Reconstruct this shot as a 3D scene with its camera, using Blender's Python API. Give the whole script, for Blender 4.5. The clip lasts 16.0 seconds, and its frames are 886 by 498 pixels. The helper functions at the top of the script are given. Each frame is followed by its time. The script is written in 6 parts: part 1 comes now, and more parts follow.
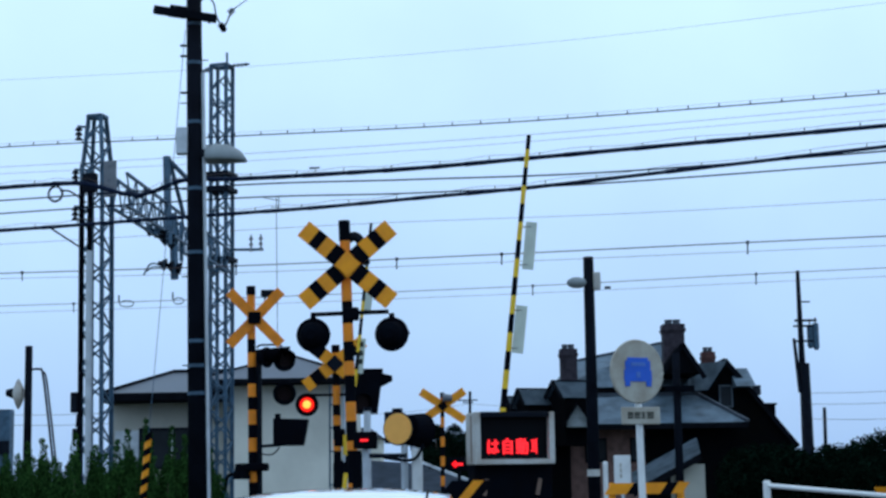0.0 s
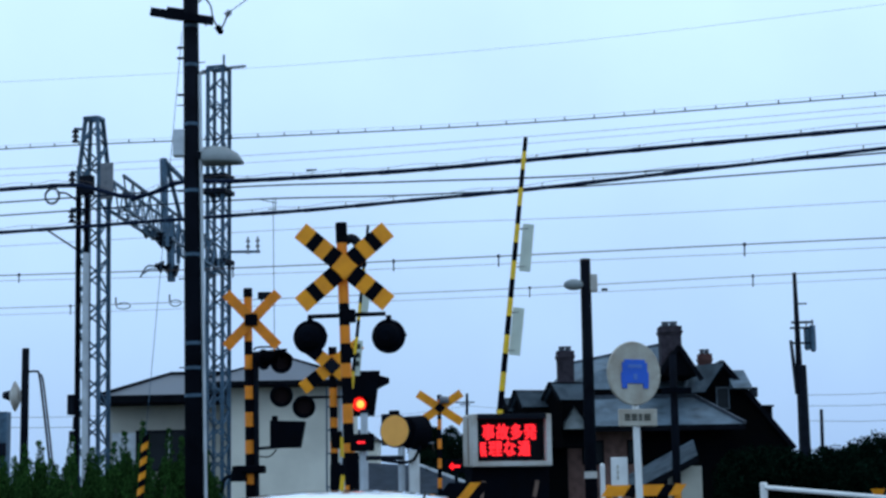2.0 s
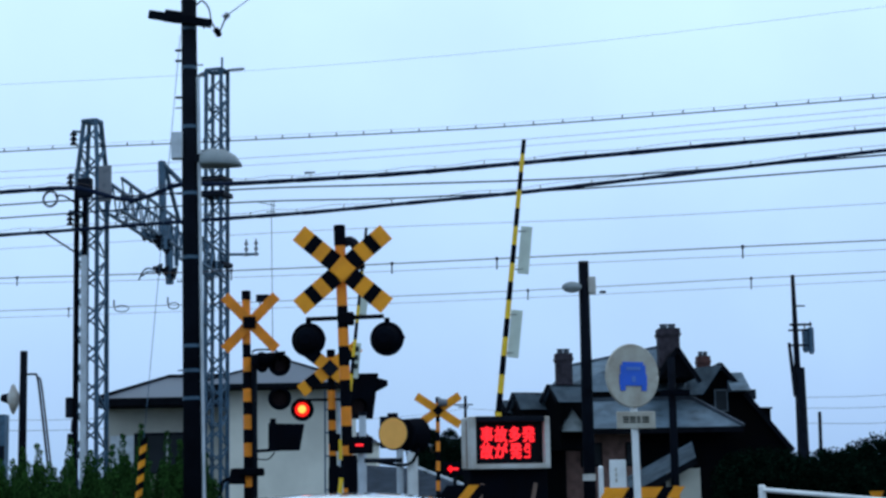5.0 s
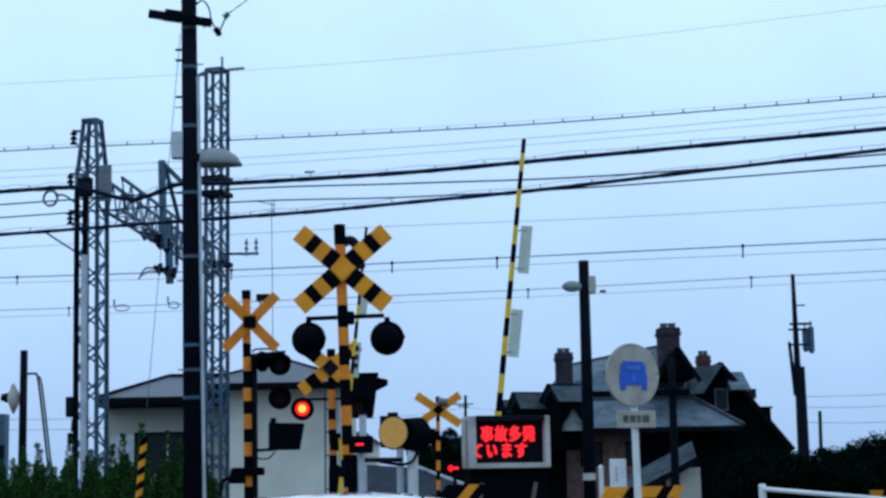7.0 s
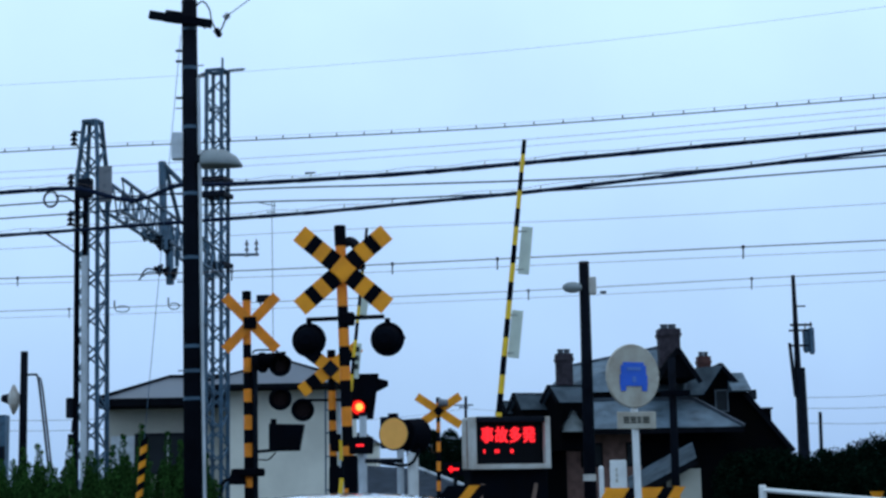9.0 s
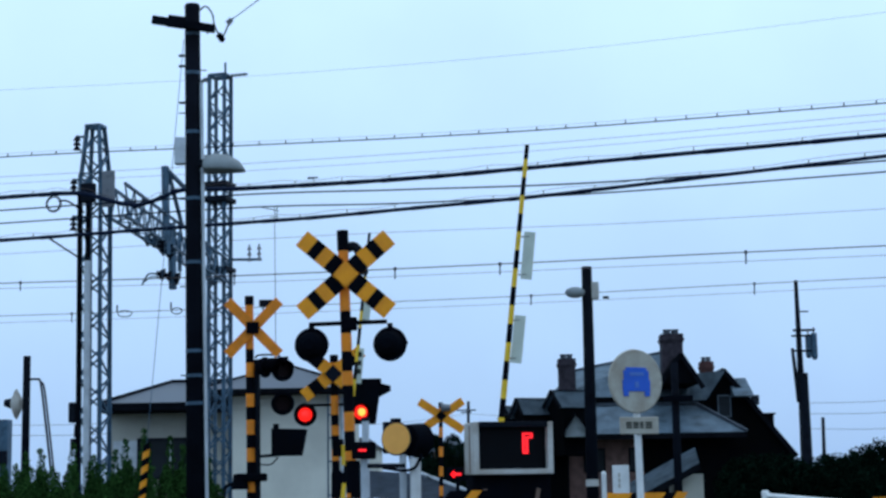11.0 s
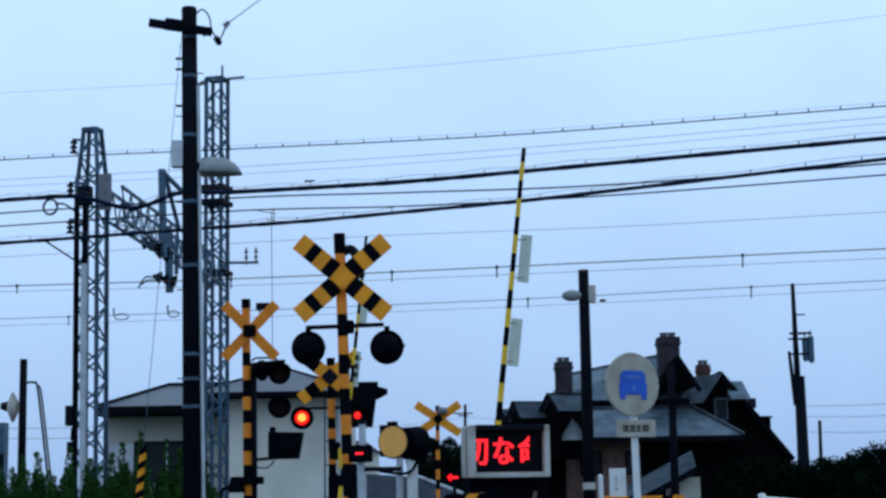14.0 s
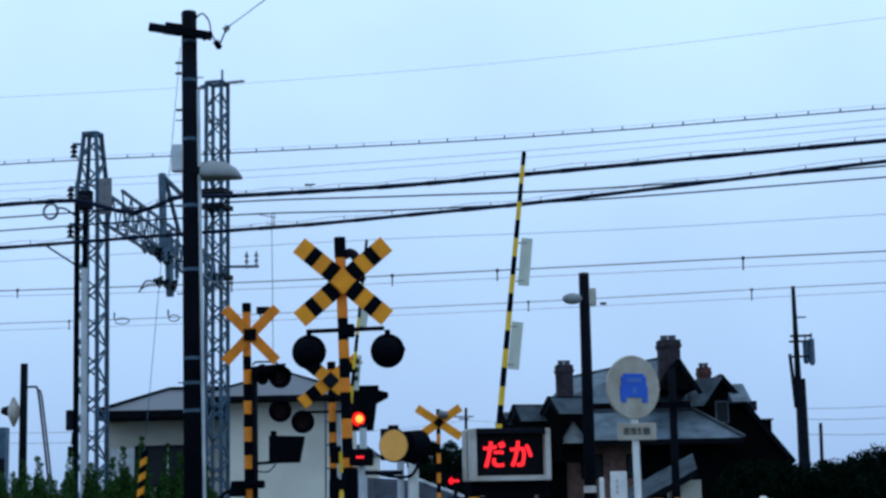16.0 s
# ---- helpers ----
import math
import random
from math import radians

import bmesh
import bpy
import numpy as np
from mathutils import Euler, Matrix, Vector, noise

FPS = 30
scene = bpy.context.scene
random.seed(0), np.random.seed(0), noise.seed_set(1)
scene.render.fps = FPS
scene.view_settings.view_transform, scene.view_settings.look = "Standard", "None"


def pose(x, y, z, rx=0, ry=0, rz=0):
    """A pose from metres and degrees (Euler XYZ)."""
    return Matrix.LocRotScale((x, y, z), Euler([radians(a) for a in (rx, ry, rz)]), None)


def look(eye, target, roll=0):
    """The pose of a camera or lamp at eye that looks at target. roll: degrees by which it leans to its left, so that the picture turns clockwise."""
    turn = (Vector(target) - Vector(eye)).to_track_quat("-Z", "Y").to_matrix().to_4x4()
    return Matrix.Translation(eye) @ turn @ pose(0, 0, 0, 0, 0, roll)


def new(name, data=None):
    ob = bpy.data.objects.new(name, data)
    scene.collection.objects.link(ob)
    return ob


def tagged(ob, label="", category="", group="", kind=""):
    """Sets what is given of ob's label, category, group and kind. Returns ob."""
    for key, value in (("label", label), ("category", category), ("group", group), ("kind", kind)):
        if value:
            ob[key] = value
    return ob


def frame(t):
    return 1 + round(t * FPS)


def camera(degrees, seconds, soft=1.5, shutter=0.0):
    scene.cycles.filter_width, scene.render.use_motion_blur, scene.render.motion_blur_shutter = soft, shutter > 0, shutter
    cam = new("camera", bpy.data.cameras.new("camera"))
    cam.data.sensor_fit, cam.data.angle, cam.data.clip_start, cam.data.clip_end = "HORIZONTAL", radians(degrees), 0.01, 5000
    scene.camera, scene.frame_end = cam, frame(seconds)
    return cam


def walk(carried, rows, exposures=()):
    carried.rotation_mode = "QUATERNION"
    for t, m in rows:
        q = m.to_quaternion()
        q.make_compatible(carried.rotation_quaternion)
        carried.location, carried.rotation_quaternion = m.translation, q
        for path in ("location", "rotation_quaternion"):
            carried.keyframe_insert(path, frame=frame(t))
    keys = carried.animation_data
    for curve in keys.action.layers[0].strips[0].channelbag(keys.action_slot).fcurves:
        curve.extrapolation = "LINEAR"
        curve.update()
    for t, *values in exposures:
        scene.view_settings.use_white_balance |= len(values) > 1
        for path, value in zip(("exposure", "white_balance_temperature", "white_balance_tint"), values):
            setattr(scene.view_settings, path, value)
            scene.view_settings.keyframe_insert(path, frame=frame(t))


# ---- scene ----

# ---------------- camera: held in a car that waits at the crossing ----------------
cam = camera(30.0, 16.0, soft=2.75)
# seconds, yaw, pitch and roll of the held camera in degrees
HELD = [
    (0.0, 0.148, 8.171, 0.952),
    (0.5, 0.100, 8.205, 0.959),
    (1.0, 0.058, 8.208, 0.997),
    (1.5, 0.033, 8.289, 0.963),
    (2.0, 0.046, 8.241, 0.991),
    (2.5, 0.040, 8.032, 0.971),
    (3.0, 0.068, 8.204, 0.967),
    (3.5, 0.035, 8.245, 0.949),
    (4.0, -0.020, 8.334, 1.024),
    (6.5, 0.001, 8.312, 1.035),
    (7.0, -0.002, 8.304, 1.041),
    (7.5, -0.028, 8.207, 0.996),
    (8.0, 0.073, 8.328, 0.974),
    (8.5, 0.016, 8.270, 1.011),
    (9.0, 0.009, 8.338, 1.042),
    (11.5, 0.101, 8.518, 0.974),
    (12.0, 0.063, 8.529, 0.969),
    (12.5, 0.041, 8.589, 0.975),
    (13.0, 0.012, 8.678, 0.980),
    (13.5, 0.008, 8.671, 1.024),
    (14.0, -0.016, 8.618, 0.987),
    (14.5, 0.046, 8.687, 0.981),
    (15.0, 0.052, 8.641, 1.036),
    (15.5, 0.027, 8.663, 1.069),
    (16.0, 0.019, 8.738, 1.133),
]
walk(cam, [(t, pose(0, 0, 1.45, 90 + pitch, roll, yaw)) for t, yaw, pitch, roll in HELD],
     exposures=[(0, 0.02, 6490, 10), (4.2, 0.02, 6490, 10), (6.5, -0.03, 6450, 10), (9.2, -0.03, 6450, 10), (11.5, 0.0, 6470, 10), (13.1, 0.03, 6490, 10),
                (13.6, -0.15, 6365, 12), (15.0, -0.14, 6385, 12), (16, -0.09, 6410, 11)])

# ---------------- overcast sky, soft sun ----------------
world = bpy.data.worlds.new("overcast_sky")
scene.world = world
world.use_nodes = True
wn, wl = world.node_tree.nodes, world.node_tree.links
wn.clear()
sky = wn.new("ShaderNodeTexSky")
sky.sky_type = "NISHITA"
sky.sun_disc = False
sky.sun_elevation, sky.sun_rotation = radians(73), radians(53)
sky.dust_density, sky.air_density = 3.0, 1.0
coord = wn.new("ShaderNodeTexCoord")
split = wn.new("ShaderNodeSeparateXYZ")
wl.new(coord.outputs["Generated"], split.inputs[0])
cloud = wn.new("ShaderNodeTexNoise")
cloud.inputs["Scale"].default_value, cloud.inputs["Detail"].default_value = 3.0, 4.0
wl.new(coord.outputs["Generated"], cloud.inputs["Vector"])
bend = wn.new("ShaderNodeMath")
bend.operation = "MULTIPLY_ADD"
bend.inputs[1].default_value = 0.10
wl.new(cloud.outputs["Fac"], bend.inputs[0])
wl.new(split.outputs["Z"], bend.inputs[2])
ramp = wn.new("ShaderNodeValToRGB")
ramp.color_ramp.elements[0].position = 0.03
ramp.color_ramp.elements[0].color = (0.385, 0.60, 0.965, 1)
ramp.color_ramp.elements[1].position = 0.34
ramp.color_ramp.elements[1].color = (0.715, 1.03, 1.40, 1)
wl.new(bend.outputs[0], ramp.inputs[0])
grey = wn.new("ShaderNodeBackground")
grey.inputs["Strength"].default_value = 0.98
# the cloud is a little thinner behind than ahead
side = wn.new("ShaderNodeMapRange")
side.interpolation_type = "SMOOTHSTEP"
side.inputs["From Min"].default_value, side.inputs["From Max"].default_value = -0.75, 0.75
side.inputs["To Min"].default_value, side.inputs["To Max"].default_value = 1.05, 1.0
wl.new(split.outputs["Y"], side.inputs["Value"])
veil = wn.new("ShaderNodeVectorMath")
veil.operation = "SCALE"
wl.new(ramp.outputs[0], veil.inputs[0])
patchy = wn.new("ShaderNodeTexNoise")
patchy.inputs["Scale"].default_value, patchy.inputs["Detail"].default_value = 7.0, 5.0
wl.new(coord.outputs["Generated"], patchy.inputs["Vector"])
thin = wn.new("ShaderNodeMapRange")
thin.inputs["From Min"].default_value, thin.inputs["From Max"].default_value = 0.3, 0.7
thin.inputs["To Min"].default_value, thin.inputs["To Max"].default_value = 0.955, 1.045
wl.new(patchy.outputs["Fac"], thin.inputs["Value"])
dim = wn.new("ShaderNodeMath")
dim.operation = "MULTIPLY"
wl.new(side.outputs[0], dim.inputs[0])
wl.new(thin.outputs[0], dim.inputs[1])
wl.new(dim.outputs[0], veil.inputs["Scale"])
wl.new(veil.outputs[0], grey.inputs[0])
blue = wn.new("ShaderNodeBackground")
blue.inputs["Strength"].default_value = 0.05
wl.new(sky.outputs[0], blue.inputs[0])
both = wn.new("ShaderNodeMixShader")
both.inputs[0].default_value = 0.92
wl.new(blue.outputs[0], both.inputs[1])
wl.new(grey.outputs[0], both.inputs[2])
wout = wn.new("ShaderNodeOutputWorld")
wl.new(both.outputs[0], wout.inputs[0])

sun = new("sun", bpy.data.lights.new("sun", "SUN"))
sun.data.energy, sun.data.angle, sun.data.color = 0.5, radians(30), (1.0, 0.98, 0.95)
sun.matrix_world = look((12, 34, 50), (0, 25, 0))


# ---------------- materials ----------------
def mat(name, color, rough=0.6, metal=0.0, var=0.18, scale=6.0, bump=0.15, fine=60.0, coat=0.0, stain=None, each=0.0, spec=None):
    """Painted or raw surface: broad stains and fine grain in colour, roughness and relief."""
    m = bpy.data.materials.new(name)
    m.use_nodes = True
    nt = m.node_tree
    b = nt.nodes["Principled BSDF"]
    b.inputs["Roughness"].default_value, b.inputs["Metallic"].default_value = rough, metal
    b.inputs["Coat Weight"].default_value = coat
    b.inputs["Specular IOR Level"].default_value = spec if spec is not None else (0.05 if max(color) < 0.06 else 0.3)
    tc = nt.nodes.new("ShaderNodeTexCoord")
    big = nt.nodes.new("ShaderNodeTexNoise")
    big.inputs["Scale"].default_value, big.inputs["Detail"].default_value = scale, 6.0
    small = nt.nodes.new("ShaderNodeTexNoise")
    small.inputs["Scale"].default_value, small.inputs["Detail"].default_value = fine, 3.0
    for n in (big, small):
        nt.links.new(tc.outputs["Object"], n.inputs["Vector"])
    r = nt.nodes.new("ShaderNodeValToRGB")
    dark = stain or tuple(c * (1 - 2.2 * var) for c in color)
    r.color_ramp.elements[0].position, r.color_ramp.elements[1].position = 0.3, 0.62
    r.color_ramp.elements[0].color = (*[max(0.003, c) for c in dark], 1)
    r.color_ramp.elements[1].color = (*color, 1)
    nt.links.new(big.outputs["Fac"], r.inputs[0])
    mix = nt.nodes.new("ShaderNodeMixRGB")
    mix.blend_type = "OVERLAY"
    mix.inputs[0].default_value = var
    nt.links.new(r.outputs[0], mix.inputs[1])
    nt.links.new(small.outputs["Fac"], mix.inputs[2])
    last = mix.outputs[0]
    if each:
        info = nt.nodes.new("ShaderNodeObjectInfo")
        hsv = nt.nodes.new("ShaderNodeHueSaturation")
        mr = nt.nodes.new("ShaderNodeMapRange")
        mr.inputs["To Min"].default_value, mr.inputs["To Max"].default_value = 1 - each, 1 + each
        nt.links.new(info.outputs["Random"], mr.inputs["Value"])
        nt.links.new(mr.outputs[0], hsv.inputs["Value"])
        nt.links.new(last, hsv.inputs["Color"])
        last = hsv.outputs[0]
    nt.links.new(last, b.inputs["Base Color"])
    mr2 = nt.nodes.new("ShaderNodeMapRange")
    mr2.inputs["To Min"].default_value, mr2.inputs["To Max"].default_value = max(0.03, rough - 0.12), min(1, rough + 0.12)
    nt.links.new(big.outputs["Fac"], mr2.inputs["Value"])
    nt.links.new(mr2.outputs[0], b.inputs["Roughness"])
    bp = nt.nodes.new("ShaderNodeBump")
    bp.inputs["Strength"].default_value, bp.inputs["Distance"].default_value = bump, 0.01
    nt.links.new(small.outputs["Fac"], bp.inputs["Height"])
    nt.links.new(bp.outputs[0], b.inputs["Normal"])
    return m


def leaf_mat(name, low, high):
    m = bpy.data.materials.new(name)
    m.use_nodes = True
    nt = m.node_tree
    b = nt.nodes["Principled BSDF"]
    b.inputs["Roughness"].default_value = 1.0
    b.inputs["Specular IOR Level"].default_value = 0.0
    geo = nt.nodes.new("ShaderNodeNewGeometry")
    r = nt.nodes.new("ShaderNodeValToRGB")
    r.color_ramp.elements[0].color, r.color_ramp.elements[1].color = (*low, 1), (*high, 1)
    nt.links.new(geo.outputs["Random Per Island"], r.inputs[0])
    nt.links.new(r.outputs[0], b.inputs["Base Color"])
    return m


def glow_mat(name, color, strength):
    m = bpy.data.materials.new(name)
    m.use_nodes = True
    b = m.node_tree.nodes["Principled BSDF"]
    b.inputs["Base Color"].default_value = (0.2, 0.01, 0.01, 1)
    b.inputs["Emission Color"].default_value = (*color, 1)
    b.inputs["Emission Strength"].default_value = strength
    return m


def roof_mat(name, color, pitch):
    """Tiled roof: courses in relief along the slope."""
    m = mat(name, color, 0.75, 0.0, 0.25, 1.5, 0.2, 40, spec=0.12)
    nt = m.node_tree
    tc = nt.nodes.new("ShaderNodeTexCoord")
    wave = nt.nodes.new("ShaderNodeTexWave")
    wave.bands_direction = "Z"
    wave.inputs["Scale"].default_value = pitch
    wave.inputs["Distortion"].default_value = 0.4
    nt.links.new(tc.outputs["Object"], wave.inputs["Vector"])
    bp = nt.nodes.new("ShaderNodeBump")
    bp.inputs["Strength"].default_value, bp.inputs["Distance"].default_value = 0.5, 0.03
    nt.links.new(wave.outputs["Fac"], bp.inputs["Height"])
    nt.links.new(bp.outputs[0], nt.nodes["Principled BSDF"].inputs["Normal"])
    return m


M_ASPHALT = mat("asphalt", (0.05, 0.05, 0.052), 0.6, 0, 0.2, 1.5, 0.5, 90)
M_EARTH = mat("weedy_earth", (0.07, 0.075, 0.045), 0.9, 0, 0.3, 0.6, 0.5, 20)
M_POLE = mat("weathered_dark_pole", (0.006, 0.008, 0.013), 0.85, 0, 0.25, 2.0, 0.4, 40, spec=0.02)
M_CONC = mat("grey_cast_metal", (0.24, 0.27, 0.28), 0.8, 0, 0.2, 3.0, 0.3, 60)
M_GALV = mat("galvanised_steel", (0.060, 0.120, 0.185), 0.6, 0.1, 0.25, 4.0, 0.15, 50)
M_GALVL = mat("pale_galvanised_sheet", (0.50, 0.54, 0.58), 0.45, 0.2, 0.12, 4.0, 0.1, 50)
M_STEELD = mat("grimy_dark_steel", (0.008, 0.011, 0.018), 0.6, 0.2, 0.2, 4.0, 0.2, 50)
M_BLACK = mat("matt_black_paint", (0.0025, 0.0038, 0.007), 0.85, 0, 0.15, 5.0, 0.15, 60, spec=0.02)
M_YELLOW = mat("weathered_amber_yellow_paint", (0.88, 0.32, 0.006), 0.5, 0, 0.10, 5.0, 0.12, 50, 0, (0.70, 0.235, 0.006))
M_ORANGE = mat("faded_orange_yellow_paint", (0.85, 0.245, 0.010), 0.55, 0, 0.10, 5.0, 0.12, 50, 0, (0.64, 0.19, 0.010))
M_AMBERD = mat("faded_amber_disc", (0.95, 0.45, 0.10), 0.6, 0, 0.05, 5.0, 0.1, 50, 0, (0.86, 0.38, 0.08))
M_GATEY = mat("gate_yellow_paint", (0.85, 0.53, 0.02), 0.45, 0, 0.1, 5.0, 0.1, 50)
M_TAG = mat("pale_reflective_sheet", (0.55, 0.60, 0.52), 0.5, 0, 0.08, 5.0, 0.05, 50)
M_WIRE = mat("black_cable_sheath", (0.007, 0.014, 0.036), 0.55, 0, 0.15, 1.0, 0.1, 30)
M_COPPER = mat("tarnished_copper_wire", (0.09, 0.065, 0.06), 0.5, 0.4, 0.15, 1.0, 0.1, 30)
M_INSUL = mat("grey_porcelain", (0.16, 0.17, 0.19), 0.3, 0, 0.1, 6.0, 0.05, 40)
M_WHITE = mat("white_enamel", (0.72, 0.73, 0.72), 0.4, 0, 0.08, 4.0, 0.06, 50)
M_CREAM = mat("grubby_cream_disc", (0.41, 0.39, 0.335), 0.5, 0, 0.10, 5.0, 0.06, 50, 0, (0.27, 0.23, 0.18))
M_BLUE = mat("blue_sign_paint", (0.018, 0.105, 0.56), 0.45, 0, 0.08, 6.0, 0.05, 50)
M_PALEB = mat("pale_blue_sign_paint", (0.07, 0.17, 0.50), 0.45, 0, 0.08, 6.0, 0.05, 50)
M_INK = mat("dark_lettering_ink", (0.03, 0.035, 0.03), 0.6, 0, 0.1, 6.0, 0.05, 50)
M_CASE = mat("rain_streaked_light_casing", (0.49, 0.485, 0.46), 0.6, 0.0, 0.2, 3.0, 0.12, 40, 0, (0.30, 0.25, 0.20))
M_SCREEN = mat("dark_display_face", (0.003, 0.004, 0.006), 0.5, 0, 0.1, 6.0, 0.02, 80)
M_LENS = mat("unlit_dark_red_lens", (0.010, 0.005, 0.006), 0.4, 0, 0.1, 6.0, 0.05, 60, 0.0)
M_WALLC = mat("cream_plaster_wall", (0.68, 0.66, 0.58), 0.8, 0, 0.08, 1.0, 0.15, 30)
# darker copy of the cream: shade under the station eaves is put into it
M_WALLS = mat("dimmed_cream_plaster", (0.42, 0.41, 0.36), 0.85, 0, 0.10, 1.0, 0.15, 30, 0, (0.34, 0.33, 0.29))
# near-black, no true board colour: shade on the house is put into it
M_WALLD = mat("shade_black_boarding", (0.0025, 0.003, 0.0045), 0.95, 0, 0.25, 1.0, 0.3, 20, spec=0.01)
M_BRICK = mat("dull_sooty_brick", (0.050, 0.042, 0.052), 0.85, 0, 0.25, 4.0, 0.4, 30)
M_BRICKR = mat("red_chimney_brick", (0.095, 0.04, 0.036), 0.85, 0, 0.2, 4.0, 0.4, 30)
M_RUST = mat("rust_brown_streak", (0.20, 0.13, 0.10), 0.85, 0, 0.2, 8.0, 0.2, 40)
M_BRICKW = mat("weathered_pink_brick_wall", (0.20, 0.115, 0.10), 0.85, 0, 0.2, 3.0, 0.4, 25)
M_SLATEM = roof_mat("mid_grey_slate_roof", (0.075, 0.092, 0.115), 9.0)
M_BOARD = mat("blue_grey_weatherboard", (0.10, 0.13, 0.16), 0.8, 0, 0.2, 2.0, 0.3, 20)
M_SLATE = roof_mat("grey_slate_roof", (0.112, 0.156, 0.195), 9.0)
M_SLATED = roof_mat("dark_slate_roof", (0.022, 0.028, 0.040), 9.0)
M_TIN = mat("grey_metal_sheet_roof", (0.085, 0.10, 0.125), 0.5, 0.1, 0.15, 1.0, 0.15, 20)
M_TILE = mat("blue_grey_tile_roof", (0.058, 0.076, 0.105), 0.8, 0, 0.2, 1.5, 0.2, 25, spec=0.12)
M_FASCIA = mat("dark_fascia_board", (0.006, 0.007, 0.010), 0.85, 0, 0.2, 2.0, 0.2, 30, spec=0.02)
M_GLASSD = mat("dark_window_pane", (0.02, 0.025, 0.03), 0.12, 0, 0.1, 2.0, 0.02, 20)
M_CARW = mat("white_car_paint", (0.80, 0.81, 0.82), 0.12, 0, 0.02, 2.0, 0.0, 50, 1.0)
M_RUBBER = mat("tyre_rubber", (0.02, 0.02, 0.02), 0.85, 0, 0.1, 8.0, 0.3, 60)
M_TAIL = mat("red_tail_lamp_plastic", (0.35, 0.015, 0.015), 0.2, 0, 0.05, 5.0, 0.02, 40, 0.6)
M_BARK = mat("rough_bark", (0.07, 0.055, 0.04), 0.9, 0, 0.3, 6.0, 0.8, 30)
# far below real foliage tones: the trees' deep shade is put into the colour
M_LEAF = leaf_mat("shade_dark_tree_leaves", (0.001, 0.003, 0.002), (0.0045, 0.0135, 0.0085))
M_HEDGE = leaf_mat("hedge_leaves", (0.002, 0.008, 0.004), (0.046, 0.125, 0.030))
M_LEDON = glow_mat("lit_red_diodes", (1.0, 0.012, 0.02), 1.6)
M_CORE = glow_mat("glowing_lamp_core", (1.0, 0.20, 0.03), 4.0)
M_RIMON = glow_mat("glowing_red_lens", (1.0, 0.015, 0.01), 1.3)


# ---------------- mesh tools ----------------
def part(name, bm, material, parent=None, label="", smooth=False):
    me = bpy.data.meshes.new(name)
    bm.normal_update()
    bm.to_mesh(me)
    bm.free()
    for m in material if isinstance(material, (list, tuple)) else (material,):
        me.materials.append(m)
    if smooth:
        me.polygons.foreach_set("use_smooth", [True] * len(me.polygons))
    ob = new(name, me)
    if parent:
        ob.parent = parent
    if label:
        ob["label"] = label
    return ob


def box(bm, c, s, rot=None, bevel=0.0):
    m = Matrix.Translation(c) @ (rot or Matrix()) @ Matrix.Diagonal((*s, 1))
    vs = bmesh.ops.create_cube(bm, size=1, matrix=m)["verts"]
    if bevel:
        es = {e for v in vs for e in v.link_edges}
        bmesh.ops.bevel(bm, geom=list(es), offset=bevel, segments=2, affect="EDGES", profile=0.5)
    return vs


def rod(bm, a, b, r0, r1=None, n=12, caps=True):
    a, b = Vector(a), Vector(b)
    d = b - a
    m = Matrix.Translation((a + b) / 2) @ d.to_track_quat("Z", "Y").to_matrix().to_4x4()
    bmesh.ops.create_cone(bm, cap_ends=caps, segments=n, radius1=r0, radius2=r0 if r1 is None else r1, depth=d.length, matrix=m)


def beam(bm, a, b, w, h=None):
    """A square bar from a to b."""
    a, b = Vector(a), Vector(b)
    d = b - a
    m = d.to_track_quat("Y", "Z").to_matrix().to_4x4()
    box(bm, (a + b) / 2, (w, d.length, h or w), m)


def tube(bm, pts, r, n=6):
    pts = [Vector(p) for p in pts]
    rings = []
    for i, p in enumerate(pts):
        d = (pts[min(i + 1, len(pts) - 1)] - pts[max(i - 1, 0)]).normalized()
        s = d.cross(Vector((0, 0.2, 1)).normalized())
        if s.length < 0.05:
            s = d.cross(Vector((1, 0, 0)))
        s.normalize()
        u = s.cross(d)
        rings.append([bm.verts.new(p + r * (math.cos(k * math.tau / n) * s + math.sin(k * math.tau / n) * u)) for k in range(n)])
    for a, b in zip(rings, rings[1:]):
        for k in range(n):
            bm.faces.new((a[k], a[(k + 1) % n], b[(k + 1) % n], b[k]))
    bm.faces.new(rings[0][::-1]), bm.faces.new(rings[-1])


def sag(nodes, steps=6):
    """A smooth line through a few nodes."""
    p = [Vector(q) for q in nodes]
    p = [2 * p[0] - p[1]] + p + [2 * p[-1] - p[-2]]
    out = []
    for i in range(1, len(p) - 2):
        for k in range(steps):
            t = k / steps
            out.append(0.5 * (2 * p[i] + (p[i + 1] - p[i - 1]) * t + (2 * p[i - 1] - 5 * p[i] + 4 * p[i + 1] - p[i + 2]) * t ** 2
                              + (3 * p[i] - p[i - 1] - 3 * p[i + 1] + p[i + 2]) * t ** 3))
    return out + [p[-2]]


def thing(name, label, category, at=(0, 0, 0), group="", kind="", yaw=0):
    ob = tagged(new(name), label, category, group, kind)
    ob.matrix_world = pose(*at, 0, 0, yaw)
    return ob


def quick(name, make, material, parent=None, label="", smooth=False):
    bm = bmesh.new()
    make(bm)
    return part(name, bm, material, parent, label, smooth)


# ---------------- ground ----------------
def rise(y):
    """The road climbs a little to the crossing."""
    t = min(1, max(0, (y - 13) / 9))
    return 0.35 * t * t * (3 - 2 * t)


